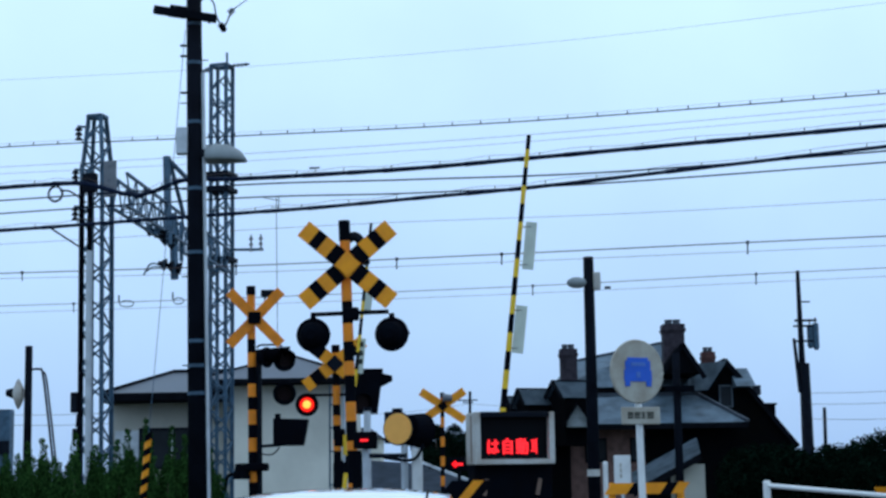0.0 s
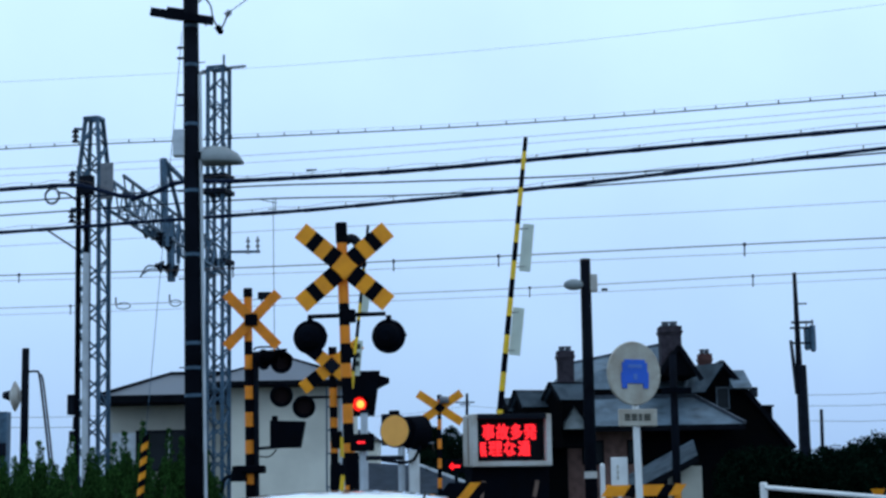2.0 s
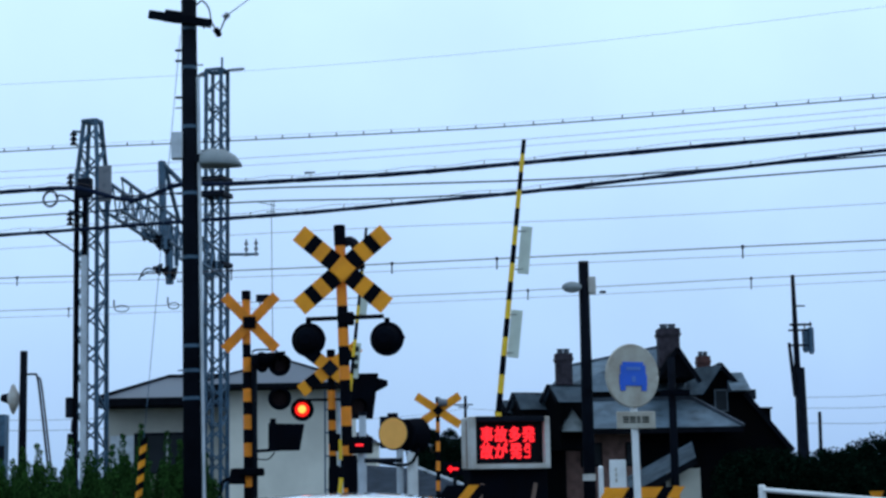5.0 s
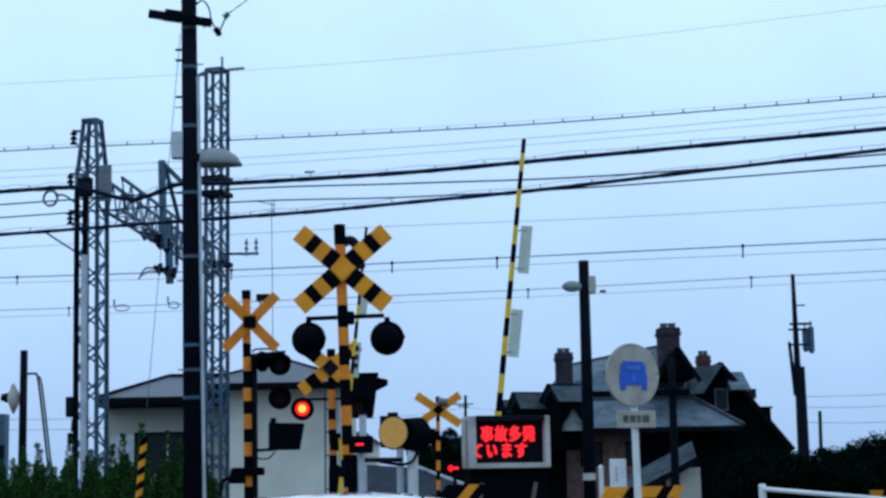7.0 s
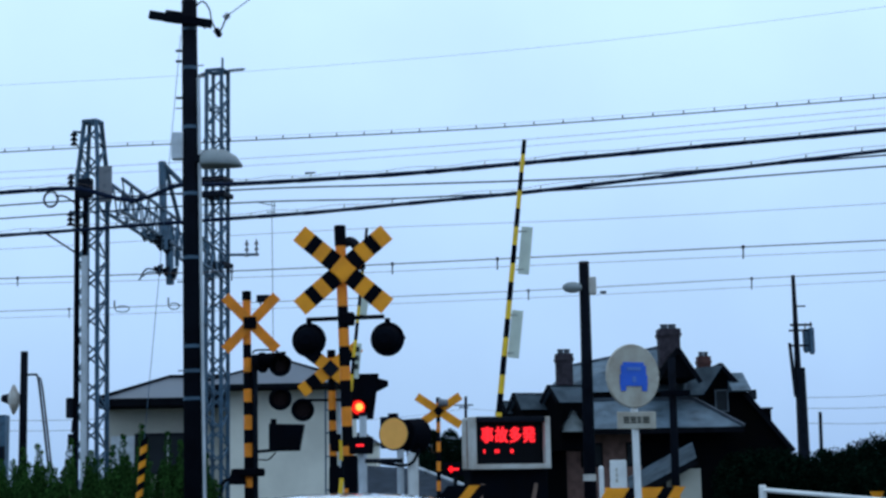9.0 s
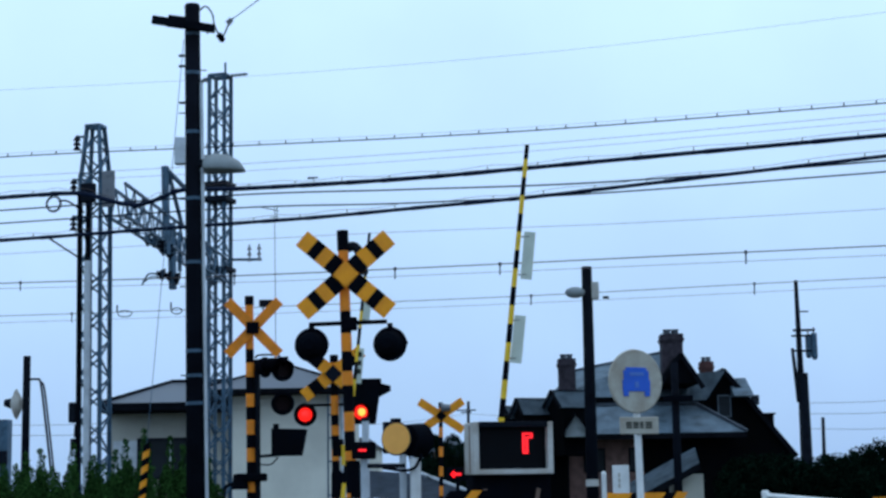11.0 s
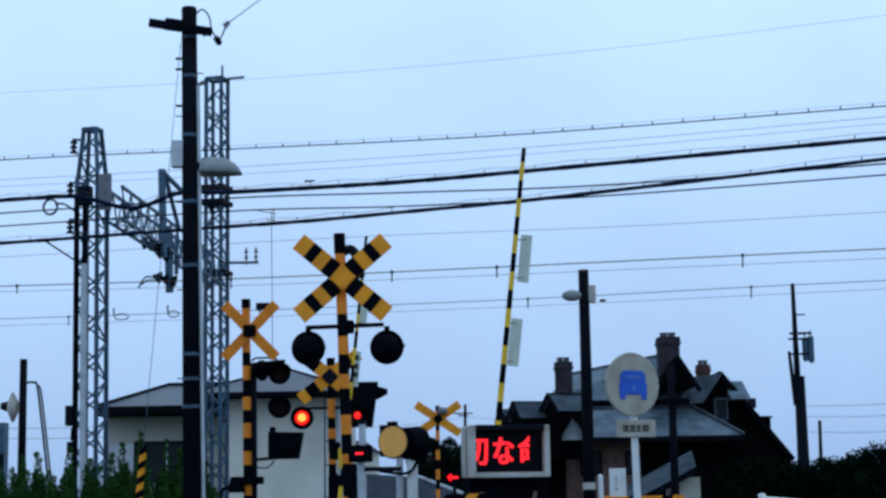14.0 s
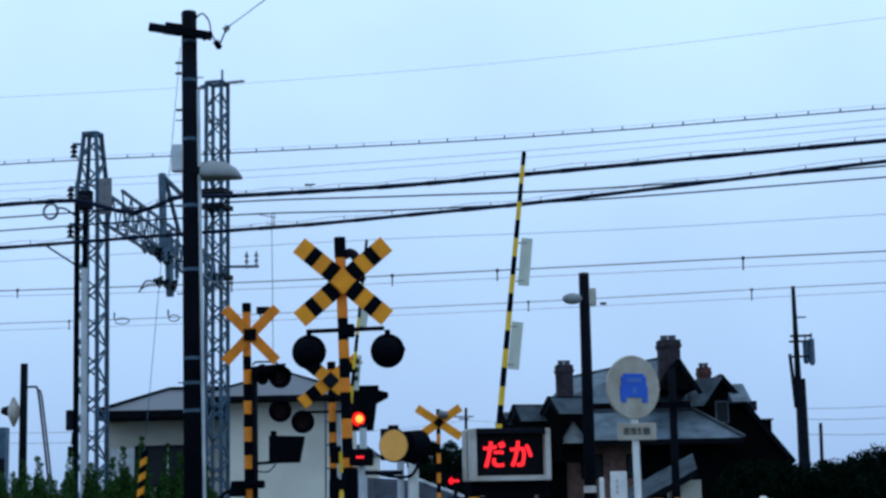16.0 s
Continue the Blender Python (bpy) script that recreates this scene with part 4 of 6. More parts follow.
def message_board():
    c = (0.777, 20.000, 2.008)
    o = thing("message_board", "light-cased electronic message board with scrolling red characters", "message board", (c[0], c[1], 0), yaw=SIGN_YAW)
    z = c[2]
    W_, H_, D_ = 1.0, 0.62, 0.34
    quick("back_case", lambda bm: box(bm, (0, 0.12, z), (W_, D_ - 0.1, H_), None, 0.02), M_CASE, o)
    bx, bz = (W_ - FACE_W) / 2, (H_ - FACE_H) / 2
    for s in (-1, 1):
        quick("side_frame", lambda bm: box(bm, (s * (W_ - bx) / 2, -0.08, z), (bx, 0.16, H_), None, 0.008), M_CASE, o)
    quick("top_frame", lambda bm: box(bm, (0, -0.09, z + (H_ - bz) / 2), (W_ - 2 * bx, 0.18, bz * 1.1), None, 0.006), M_STEELD, o)
    quick("rusty_seam", lambda bm: box(bm, (-W_ / 2 - 0.001, -0.004, z - 0.01), (0.012, 0.03, H_ - 0.06), None, 0.003), M_RUST, o)
    quick("bottom_frame", lambda bm: box(bm, (0, -0.08, z - (H_ - bz) / 2), (W_ - 2 * bx, 0.16, bz), None, 0.006), M_CASE, o)
    quick("display_face", lambda bm: box(bm, (0, -0.062, z), (FACE_W, 0.02, FACE_H)), M_SCREEN, o, "black display panel")
    for s in (-0.38, 0.38):
        quick("stand_leg", lambda bm: rod(bm, (s, 0.1, rise(20)), (s, 0.1, z - H_ / 2), 0.05, n=14), M_STEELD, o)
    quick("control_cabinet", lambda bm: box(bm, (0.02, 0.14, (rise(20) + z - H_ / 2) / 2 - 0.001), (0.98, 0.3, z - H_ / 2 - rise(20) - 0.002), None, 0.02), M_BLACK, o)
    for u in (-0.34, 0.33):
        quick("hazard_stripe", lambda bm: box(bm, (u, -0.02, 1.430), (0.05, 0.012, 0.2), Matrix.Rotation(radians(12), 4, "Y")), M_RUST, o)
    hb = thing("hazard_board", "low board with slanted orange and black hazard stripes", "hazard board", (0.338, 18.5, 0))
    zt = 1.51
    for k in range(4):
        def plate(bm):
            vs = box(bm, (-0.40 + 0.12 * k, 0, zt - 0.2), (0.12, 0.03, 0.4))
            for v in vs:
                v.co.x += 0.17 * (v.co.z - zt + 0.2) / 0.2
        quick("board_stripe", plate, M_YELLOW if k == 2 else M_BLACK, hb)
    quick("post", lambda bm: rod(bm, (0, 0.05, rise(18.5)), (0, 0.05, zt - 0.2), 0.03, n=10), M_STEELD, hb)
    # characters of the lower line, the upper line and the large line
    small = "は自動車の無理な通行による事故が発生しています!!・・・"
    for i, ch in enumerate(small):
        for p, mid, hw in sliced(o, ch, 0.162, 0.0065, 2, "lit_character"):
            GLYPHS.append((p, "small", i - 1, mid, hw, z - 0.112))
    for i, ch in enumerate("事故多発"):
        for p, mid, hw in sliced(o, ch, 0.162, 0.0065, 1, "lit_character"):
            GLYPHS.append((p, "top", i, mid, hw, z + 0.084))
    for i, ch in enumerate("『大切な命だから"):
        for p, mid, hw in sliced(o, ch, 0.295, 0.009, 4, "lit_character"):
            GLYPHS.append((p, "large", i, mid, hw, z - 0.02))


# ---------------- other roadside things ----------------
def amber_disc():
    c = (-0.608, 21.000, 2.181)
    o = thing("obstacle_lamp", "round amber lamp back on a dark lamp unit with pale posts", "crossing signal", (c[0], c[1], 0), yaw=-25)
    z = c[2]
    quick("amber_disc", lambda bm: rod(bm, (0, -0.02, z), (0, 0.04, z), 0.195, n=32), M_AMBERD, o, "faded amber disc")
    quick("disc_rim", lambda bm: tube(bm, [(0.2 * math.cos(k * math.tau / 32), 0.0, z + 0.2 * math.sin(k * math.tau / 32)) for k in range(33)], 0.014), M_STEELD, o)
    quick("bracket_box", lambda bm: box(bm, (-0.14, 0.1, z + 0.02), (0.17, 0.1, 0.4), None, 0.01), M_STEELD, o)
    def drum(bm):
        rod(bm, (0.10, 0.1, z - 0.02), (0.19, 0.34, z - 0.02), 0.20, 0.22, 24)
    quick("lamp_drum", drum, M_BLACK, o, smooth=False)
    quick("cable", lambda bm: tube(bm, sag([(0.3, 0.1, z - 0.2), (0.26, 0.0, z - 0.36), (0.1, 0.0, z - 0.4), (-0.2, 0.0, z - 0.36)]), 0.02, 8), M_BLACK, o)
    quick("cross_pipe", lambda bm: rod(bm, (-0.55, 0.02, z - 0.33), (0.1, 0.02, z - 0.34), 0.03, n=10), M_STEELD, o)
    quick("post", lambda bm: rod(bm, (0.06, 0.05, rise(21)), (0.06, 0.05, z - 0.2), 0.045, n=14), M_GALVL, o)
    quick("post", lambda bm: rod(bm, (0.2, 0.12, rise(21)), (0.2, 0.12, z - 0.25), 0.07, n=14), M_WHITE, o)
    quick("top_bracket", lambda bm: box(bm, (-0.05, 0.08, z + 0.22), (0.12, 0.08, 0.08), None, 0.01), M_BLACK, o)
    p = (-1.094, 23.000, 2.500)
    s = thing("signal_pipe_stand", "pale grey steel pipe stand beside the crossing posts", "pipe stand", (p[0], p[1], 0))
    quick("pipe", lambda bm: rod(bm, (0, 0, rise(23)), (0, 0, p[2]), 0.05, n=12), M_GALVL, s)
    quick("cap", lambda bm: rod(bm, (0, 0, p[2]), (0, 0, p[2] + 0.05), 0.058, n=12), M_STEELD, s)


def bus_stop():
    c = (1.683, 14.600, 2.423)
    foot = (1.718, 14.600, 1.264)
    o = thing("bus_stop_sign", "round cream bus stop sign with blue bus on white pole", "bus stop sign", (foot[0], foot[1], 0), yaw=0)
    z, dx = c[2], c[0] - foot[0]
    face = quick("sign_disc", lambda bm: rod(bm, (0, -0.012, 0), (0, 0.012, 0), 0.27, n=48), M_CREAM, o, "grubby cream sign disc")
    face.matrix_local = pose(dx, -0.05, z, 0, 0, 28)
    quick("rim", lambda bm: tube(bm, [(0.268 * math.cos(k * math.tau / 48), 0, 0.268 * math.sin(k * math.tau / 48)) for k in range(49)], 0.014, 8), M_CREAM, face, smooth=True)
    def bus(bm):
        y = -0.018
        box(bm, (0, y, 0.105), (0.22, 0.008, 0.03), None, 0.003)
        box(bm, (0, y, 0.048), (0.265, 0.008, 0.09), None, 0.003)
        box(bm, (0, y, -0.04), (0.29, 0.008, 0.10), None, 0.003)
        for s in (-1, 1):
            box(bm, (s * 0.112, y, -0.108), (0.055, 0.008, 0.05), None, 0.003)
    quick("bus_emblem", bus, M_BLUE, face, "plain blue bus emblem")
    for u, dz, w, h in ((0, 0.062, 0.15, 0.03), (0, -0.03, 0.04, 0.05)):
        quick("emblem_detail", lambda bm: box(bm, (u, -0.024, dz), (w, 0.005, h)), M_PALEB, face)
    zp = 2.035
    pl = quick("name_plate", lambda bm: box(bm, (0, 0, 0), (0.36, 0.02, 0.15), None, 0.008), M_CREAM, o)
    pl.matrix_local = pose((1.705, 14.600, 2.035)[0] - foot[0], -0.05, zp, 0, 0, 14)
    for k, (u, w) in enumerate(((-0.10, 0.05), (-0.035, 0.05), (0.02, 0.03), (0.085, 0.06))):
        for dz in (-0.018, 0.004, 0.024):
            quick("lettering_bar", lambda bm: box(bm, (u, -0.013, dz), (w, 0.006, 0.013)), M_INK, pl)
    quick("pole", lambda bm: rod(bm, (0.0, 0, rise(14.6)), (dx * 0.85, 0, zp + 0.55), 0.034, 0.03, 16), M_WHITE, o, "white tubular pole")
    b = thing("striped_barrier", "yellow and black striped barrier rail on two posts", "barrier", (1.79, 15.0, 0))
    zt = 1.452
    for k in range(7):
        def plate(bm):
            vs = box(bm, (-0.30 + 0.1 * k, 0, zt - 0.05), (0.1, 0.03, 0.1))
            for v in vs:
                v.co.x += 0.035 * (1 if v.co.z > zt - 0.05 else -1)
        quick("rail_stripe", plate, M_BLACK if k % 3 == 2 else M_YELLOW, b)
    for u in (-0.31, 0.31):
        for k in range(6):
            lo = rise(15) + (zt - 0.1 - rise(15)) * k / 6
            quick("post_band", lambda bm: rod(bm, (u, 0.045, lo), (u, 0.045, lo + (zt - 0.1 - rise(15)) / 6), 0.032, n=12), M_BLACK if k % 2 == 0 else M_YELLOW, b)
        quick("post_cap", lambda bm: rod(bm, (u, 0.045, zt - 0.1), (u, 0.045, zt + 0.005), 0.034, 0.026, 12), M_YELLOW, b)
    for dz in (0.34, 0.62):
        quick("lower_rail", lambda bm: rod(bm, (-0.31, 0.045, zt - dz), (0.31, 0.045, zt - dz), 0.02, n=10), M_YELLOW, b)
    s = thing("notice_board", "small white notice board on a post beside the bus stop", "notice board", (1.997, 19.0, 0))
    zc = 1.606
    quick("board", lambda bm: box(bm, (0, 0, zc), (0.19, 0.02, 0.32), None, 0.006), M_WHITE, s)
    quick("post", lambda bm: rod(bm, (0, 0.03, rise(19)), (0, 0.03, zc), 0.02, n=10), M_GALVL, s)
    for k in range(3):
        quick("lettering_bar", lambda bm: box(bm, (-0.02, -0.013, zc + 0.05 - k * 0.06), (0.02, 0.006, 0.045)), M_CREAM, s)
    t = thing("white_bollard", "thin white marker post beside the road", "bollard", (1.850, 19.5, 0))
    quick("post", lambda bm: rod(bm, (0, 0, rise(19.5)), (0, 0, 1.679), 0.03, n=12), M_WHITE, t)
    quick("cap", lambda bm: bmesh.ops.create_uvsphere(bm, u_segments=12, v_segments=6, radius=0.031, matrix=Matrix.Translation((0, 0, 1.679))), M_WHITE, t)


def guard_fence():
    a, b = Vector((2.294, 12.000, 1.419)), Vector((2.907, 11.000, 1.338))
    o = thing("guard_rail", "white painted pipe guard rail at the roadside", "guard rail", (a.x, a.y, 0))
    d = (b - a) * 1.5
    za = a.z
    quick("top_pipe", lambda bm: rod(bm, (0, 0, za), (d.x, d.y, za + d.z), 0.016, n=12), M_WHITE, o)
    quick("lower_pipe", lambda bm: rod(bm, (0, 0, za - 0.38), (d.x, d.y, za - 0.38 + d.z), 0.016, n=12), M_WHITE, o)
    for t in (0, 1.0):
        quick("post", lambda bm: rod(bm, (d.x * t, d.y * t, 0), (d.x * t, d.y * t, za + d.z * t + 0.02), 0.026, n=14), M_WHITE, o)
        quick("post_cap", lambda bm: rod(bm, (d.x * t, d.y * t, za + d.z * t + 0.02), (d.x * t, d.y * t, za + d.z * t + 0.035), 0.029, 0.018, 14), M_WHITE, o)
    m = thing("reflector_post", "slim dark post with a small yellow reflector cup", "reflector post", (3.373, 13.0, 0))
    quick("post", lambda bm: rod(bm, (0, 0, 0), (0, 0, 1.331), 0.02, n=12), M_STEELD, m)
    quick("reflector_cup", lambda bm: rod(bm, (0, 0, 1.331), (0, 0, 1.388), 0.03, 0.055, 14), M_YELLOW, m)


def plain_pole(name, label, foot, top, y, r0, r1, z0=None):
    o = thing(name, label, "utility pole", (foot[0], y, 0), "street poles")
    z0 = rise(y) - 0.05
    quick("shaft", lambda bm: rod(bm, (0, 0, z0), (top[0] - foot[0], 0, top[2]), r0, r1, 18), M_POLE, o, smooth=True)
    return o


def other_poles():
    f, t = (2.814, 32.000, 1.059), (2.826, 32.000, 5.837)
    o = plain_pole("street_pole", "dark street pole with a small lamp and a terminal box", f, t, 32.0, 0.125, 0.10)
    k = t[0] - f[0]
    zl = 5.330
    def shade(bm):
        bmesh.ops.create_uvsphere(bm, u_segments=16, v_segments=8, radius=1, matrix=Matrix.Translation((k - 0.24, -0.05, zl)) @ Matrix.Diagonal((0.20, 0.12, 0.11, 1)))
    quick("lamp_shade", shade, M_CONC, o, smooth=True)
    quick("lamp_arm", lambda bm: rod(bm, (k - 0.2, 0, zl + 0.02), (k, 0, zl + 0.02), 0.03, n=8), M_STEELD, o)
    quick("terminal_box", lambda bm: box(bm, (k + 0.15, -0.04, zl + 0.03), (0.14, 0.14, 0.34), None, 0.02), M_CASE, o)
    quick("cable_clamp", lambda bm: box(bm, (k + 0.36, 0, zl - 0.10), (0.12, 0.05, 0.05), None, 0.01), M_BLACK, o)
    quick("identity_band", lambda bm: rod(bm, (0.0, 0, 1.594), (0, 0, 1.722), 0.125, n=18), M_CASE, o)
    f, t = (5.013, 36.000, 0.978), (5.025, 36.000, 4.239)
    o = plain_pole("street_pole", "dark street pole in front of the big house", f, t, 36.0, 0.095, 0.08)
    quick("crosspiece", lambda bm: beam(bm, (t[0] - f[0] - 0.27, -0.12, 3.465), (t[0] - f[0] + 0.36, -0.12, 3.465), 0.07, 0.12), M_BLACK, o)
    # pole with transformer, far right
    f, t = (12.973, 60.000, 0.582), (12.934, 60.000, 9.041)
    o = plain_pole("transformer_pole", "distant dark pole with transformer and hardware", f, t, 60.0, 0.19, 0.07)
    kx = lambda z: (t[0] - f[0]) * (z - f[2]) / (t[2] - f[2])
    z = 6.712
    for dx, h in ((0.34, 0.42), (0.55, 0.48)):
        tr = quick("transformer", lambda bm: (rod(bm, (kx(6.716) + dx, 0, z - h), (kx(6.716) + dx, 0, z + h * 0.8), 0.11, n=14), rod(bm, (kx(6.716) + dx, 0, z - h - 0.1), (kx(6.716) + dx, 0, z - h), 0.07, 0.11, 14)), M_GALV, o)
        quick("bushing", lambda bm: rod(bm, (kx(6.716) + dx, 0, z + h * 0.8), (kx(6.716) + dx, 0, z + h * 0.8 + 0.22), 0.03, n=8), M_INSUL, tr)
    quick("arm", lambda bm: beam(bm, (kx(7.294) - 0.2, 0, z + 0.5), (kx(7.294) + 0.6, 0, z + 0.5), 0.08), M_STEELD, o)
    quick("arm", lambda bm: beam(bm, (kx(7.915), 0, 7.894), (kx(7.915) + 0.4, 0, 7.894), 0.05), M_STEELD, o)
    quick("cable_sheath", lambda bm: rod(bm, (kx(3.000) + 0.05, -0.1, 0.2), (kx(5.648) + 0.08, -0.1, 5.646), 0.22, 0.16, 12), M_STEELD, o)
    quick("cable_pipe", lambda bm: rod(bm, (kx(6.6) - 0.13, -0.12, 4.6), (kx(6.6) - 0.28, -0.12, 6.55), 0.085, 0.06, 10), M_STEELD, o)
    for z in (7.0, 6.45):
        quick("mount_bar", lambda bm: beam(bm, (kx(z) - 0.28, -0.1, z), (kx(z) + 0.42, -0.1, z), 0.07), M_STEELD, o)
    for lab, fx, tp, y, r in (("thin distant pole above the trees", (21.567, 95.000, 0.058), (21.652, 95.000, 5.554), 95.0, 0.12), ("thin distant pole with crossarms", (1.265, 95.000, 0.412), (1.390, 95.000, 6.812), 95.0, 0.10)):
        o = plain_pole("distant_pole", lab, fx, tp, y, r, r * 0.8)
        if y == 95.0 and fx[0] < 5:
            for dz, w in ((-0.5, 0.55), (-0.62, 0.3)):
                quick("crossarm", lambda bm: beam(bm, (-w, 0, tp[2] + dz), (w, 0, tp[2] + dz), 0.07), M_STEELD, o)
    f, t = (-12.602, 50.000, 1.135), (-12.608, 50.000, 5.871)
    o = plain_pole("speaker_pole", "dark pole with a pale horn loudspeaker and a bent pipe", f, t, 50.0, 0.13, 0.11)
    z = 4.426
    quick("horn", lambda bm: (rod(bm, (-0.44, 0, z), (-0.30, 0, z), 0.16, 0.46, 20), rod(bm, (-0.30, 0, z), (-0.16, 0, z), 0.46, 0.20, 20)), M_CASE, o, "pale horn loudspeaker")
    quick("horn_motor", lambda bm: rod(bm, (-0.42, 0, z + 0.02), (-0.66, 0, z + 0.04), 0.17, 0.10, 12), M_STEELD, o)
    q = [(-12.577, 50.000, 5.152), (-12.305, 50.000, 5.164), (-12.183, 50.000, 5.043), (-12.028, 50.000, 3.985), (-11.812, 50.000, 2.293)]
    quick("bent_pipe", lambda bm: (tube(bm, sag([Vector(v) - Vector((f[0], 50, 0)) for v in q]), 0.035, 8), tube(bm, sag([Vector(v) - Vector((f[0] - 0.1, 50, 0.1)) for v in q[1:]]), 0.03, 8)), M_STEELD, o)


# ---------------- buildings ----------------
def prism(bm, x0, x1, y0, y1, z0, z1, axis="x", over=0.0, hip=0.0):
    """Solid pitched roof with its ridge along x or y."""
    x0, x1, y0, y1 = x0 - over, x1 + over, y0 - over, y1 + over
    if axis == "x":
        m = (y0 + y1) / 2
        r = [(x0 + hip, m, z1), (x1 - hip, m, z1)]
        b = [(x0, y0, z0), (x1, y0, z0), (x1, y1, z0), (x0, y1, z0)]
        fs = [(0, 1, 5, 4), (2, 3, 4, 5), (3, 0, 4), (1, 2, 5), (3, 2, 1, 0)]
    else:
        m = (x0 + x1) / 2
        r = [(m, y0 + hip, z1), (m, y1 - hip, z1)]
        b = [(x0, y0, z0), (x1, y0, z0), (x1, y1, z0), (x0, y1, z0)]
        fs = [(3, 0, 4, 5), (1, 2, 5, 4), (0, 1, 4), (2, 3, 5), (3, 2, 1, 0)]
    v = [bm.verts.new(p) for p in b + r]
    for f in fs:
        bm.faces.new([v[i] for i in f])


def window(o, x, y, z, w, h, frame_m=None, mull=1):
    wd = quick("window", lambda bm: box(bm, (0, 0.03, 0), (w, 0.04, h)), M_GLASSD, o)
    wd.location = (x, y, z)
    for s in (-1, 1):
        quick("frame_side", lambda bm: box(bm, (s * w / 2, -0.01, 0), (0.06, 0.08, h + 0.06)), frame_m or M_GALVL, wd)
        quick("frame_bar", lambda bm: box(bm, (0, -0.01, s * h / 2), (w, 0.08, 0.06)), frame_m or M_GALVL, wd)
    for k in range(mull):
        quick("mullion", lambda bm: box(bm, (-w / 2 + w * (k + 1) / (mull + 1), -0.01, 0), (0.05, 0.06, h)), M_GALVL, wd)


def station():
    Y = 46.0
    x0, x1 = -9.302, -3.121
    xm = -6.730
    ze, zr = 4.155, 4.905
    o = thing("station_building", "low cream-walled building with a shallow grey metal roof", "building")
    quick("wall", lambda bm: box(bm, (-7.74, Y + 4.5, (ze + 0.2) / 2 - 0.11), (3.5, 7, ze - 0.42)), M_WALLS, o)
    def low_roof(bm):
        m = Y + 4
        v = [bm.verts.new(p) for p in ((x0 - 0.25, Y, ze), (xm + 0.6, Y, ze), (xm + 0.6, Y + 8, ze), (x0 - 0.25, Y + 8, ze),
                                       (x0 + 1.25, Y + 3.0, zr + 0.03), (xm + 0.6, Y + 3.0, zr + 0.03))]
        for f in ((0, 1, 5, 4), (2, 3, 4, 5), (3, 0, 4), (1, 2, 5), (3, 2, 1, 0)):
            bm.faces.new([v[i] for i in f])
    quick("roof", low_roof, M_TIN, o)
    quick("ridge_cap", lambda bm: beam(bm, (x0 + 1.25, Y + 3.0, zr + 0.05), (xm + 0.6, Y + 3.0, zr + 0.05), 0.16, 0.1), M_FASCIA, o)
    quick("ridge_cap", lambda bm: beam(bm, (x0 - 0.25, Y, ze + 0.03), (x0 + 1.25, Y + 3.0, zr + 0.05), 0.12, 0.08), M_FASCIA, o)
    quick("fascia", lambda bm: box(bm, (-7.85, Y - 0.02, ze - 0.10), (3.44, 0.06, 0.21)), M_FASCIA, o)
    quick("soffit", lambda bm: box(bm, (-7.85, Y + 0.51, ze - 0.22), (3.44, 1.0, 0.05)), M_FASCIA, o)
    window(o, -7.75, Y + 0.97, 3.19 - 0.55, 1.8, 1.1, M_STEELD, 1)
    quick("lower_panel", lambda bm: box(bm, (-9.0, Y + 0.97, (3.156) / 2), (-8.586 - -9.305, 0.04, 3.156)), M_GALVL, o)
    # gabled wing towards the crossing
    xa = -5.96
    zg = 4.423
    wing = thing("station_wing", "gabled cream-walled wing of the low building", "building")
    xw = -2.74
    quick("wall", lambda bm: box(bm, ((xa + xw) / 2, Y + 3.7, zg / 2 - 0.04), (xw - xa, 7.0, zg - 0.13)), M_WALLC, wing)
    quick("roof", lambda bm: prism(bm, -6.75, -2.35, Y - 0.5, Y + 8, zg + 0.03, 5.30, "y", 0.1, 2.6), M_TIN, wing)
    quick("fascia", lambda bm: box(bm, (-4.55, Y - 0.64, zg - 0.03), (4.6, 0.06, 0.13)), M_FASCIA, wing)
    for xe in (-6.85, -2.25):
        quick("hip_cap", lambda bm: beam(bm, (xe, Y - 0.6, zg + 0.05), (-4.55, Y + 2.05, 5.32), 0.09, 0.05), M_FASCIA, wing)
    quick("soffit", lambda bm: box(bm, (-4.55, Y - 0.2, zg - 0.08), (4.5, 0.8, 0.04)), M_FASCIA, wing)
    quick("downpipe", lambda bm: rod(bm, (xw - 0.1, Y + 0.14, 0.3), (xw - 0.1, Y + 0.14, zg - 0.2), 0.05, n=10), M_GALVL, wing)
    # aerial on the roof
    p, q = (-4.858, 48.000, 5.897), (-4.897, 48.000, 9.972)
    a = thing("roof_aerial", "thin rooftop aerial mast with crosspieces", "aerial", (p[0], p[1], 0))
    quick("mast", lambda bm: rod(bm, (0, 0, zg - 0.5), (q[0] - p[0], 0, q[2]), 0.010, n=8), M_STEELD, a)
    quick("crosspiece", lambda bm: rod(bm, (q[0] - p[0] - 0.5, 0, q[2] + 0.02), (q[0] - p[0] + 0.12, 0, q[2] - 0.12), 0.012, n=6), M_STEELD, a)
    quick("crosspiece", lambda bm: rod(bm, (q[0] - p[0] - 0.15, 0, q[2] - 0.3), (q[0] - p[0] + 0.12, 0, q[2] - 0.3), 0.012, n=6), M_STEELD, a)
    quick("crosspiece", lambda bm: rod(bm, (q[0] - p[0] + 0.06, 0, q[2] - 0.36), (q[0] - p[0] + 0.08, 0, q[2] + 0.05), 0.012, n=6), M_STEELD, a)


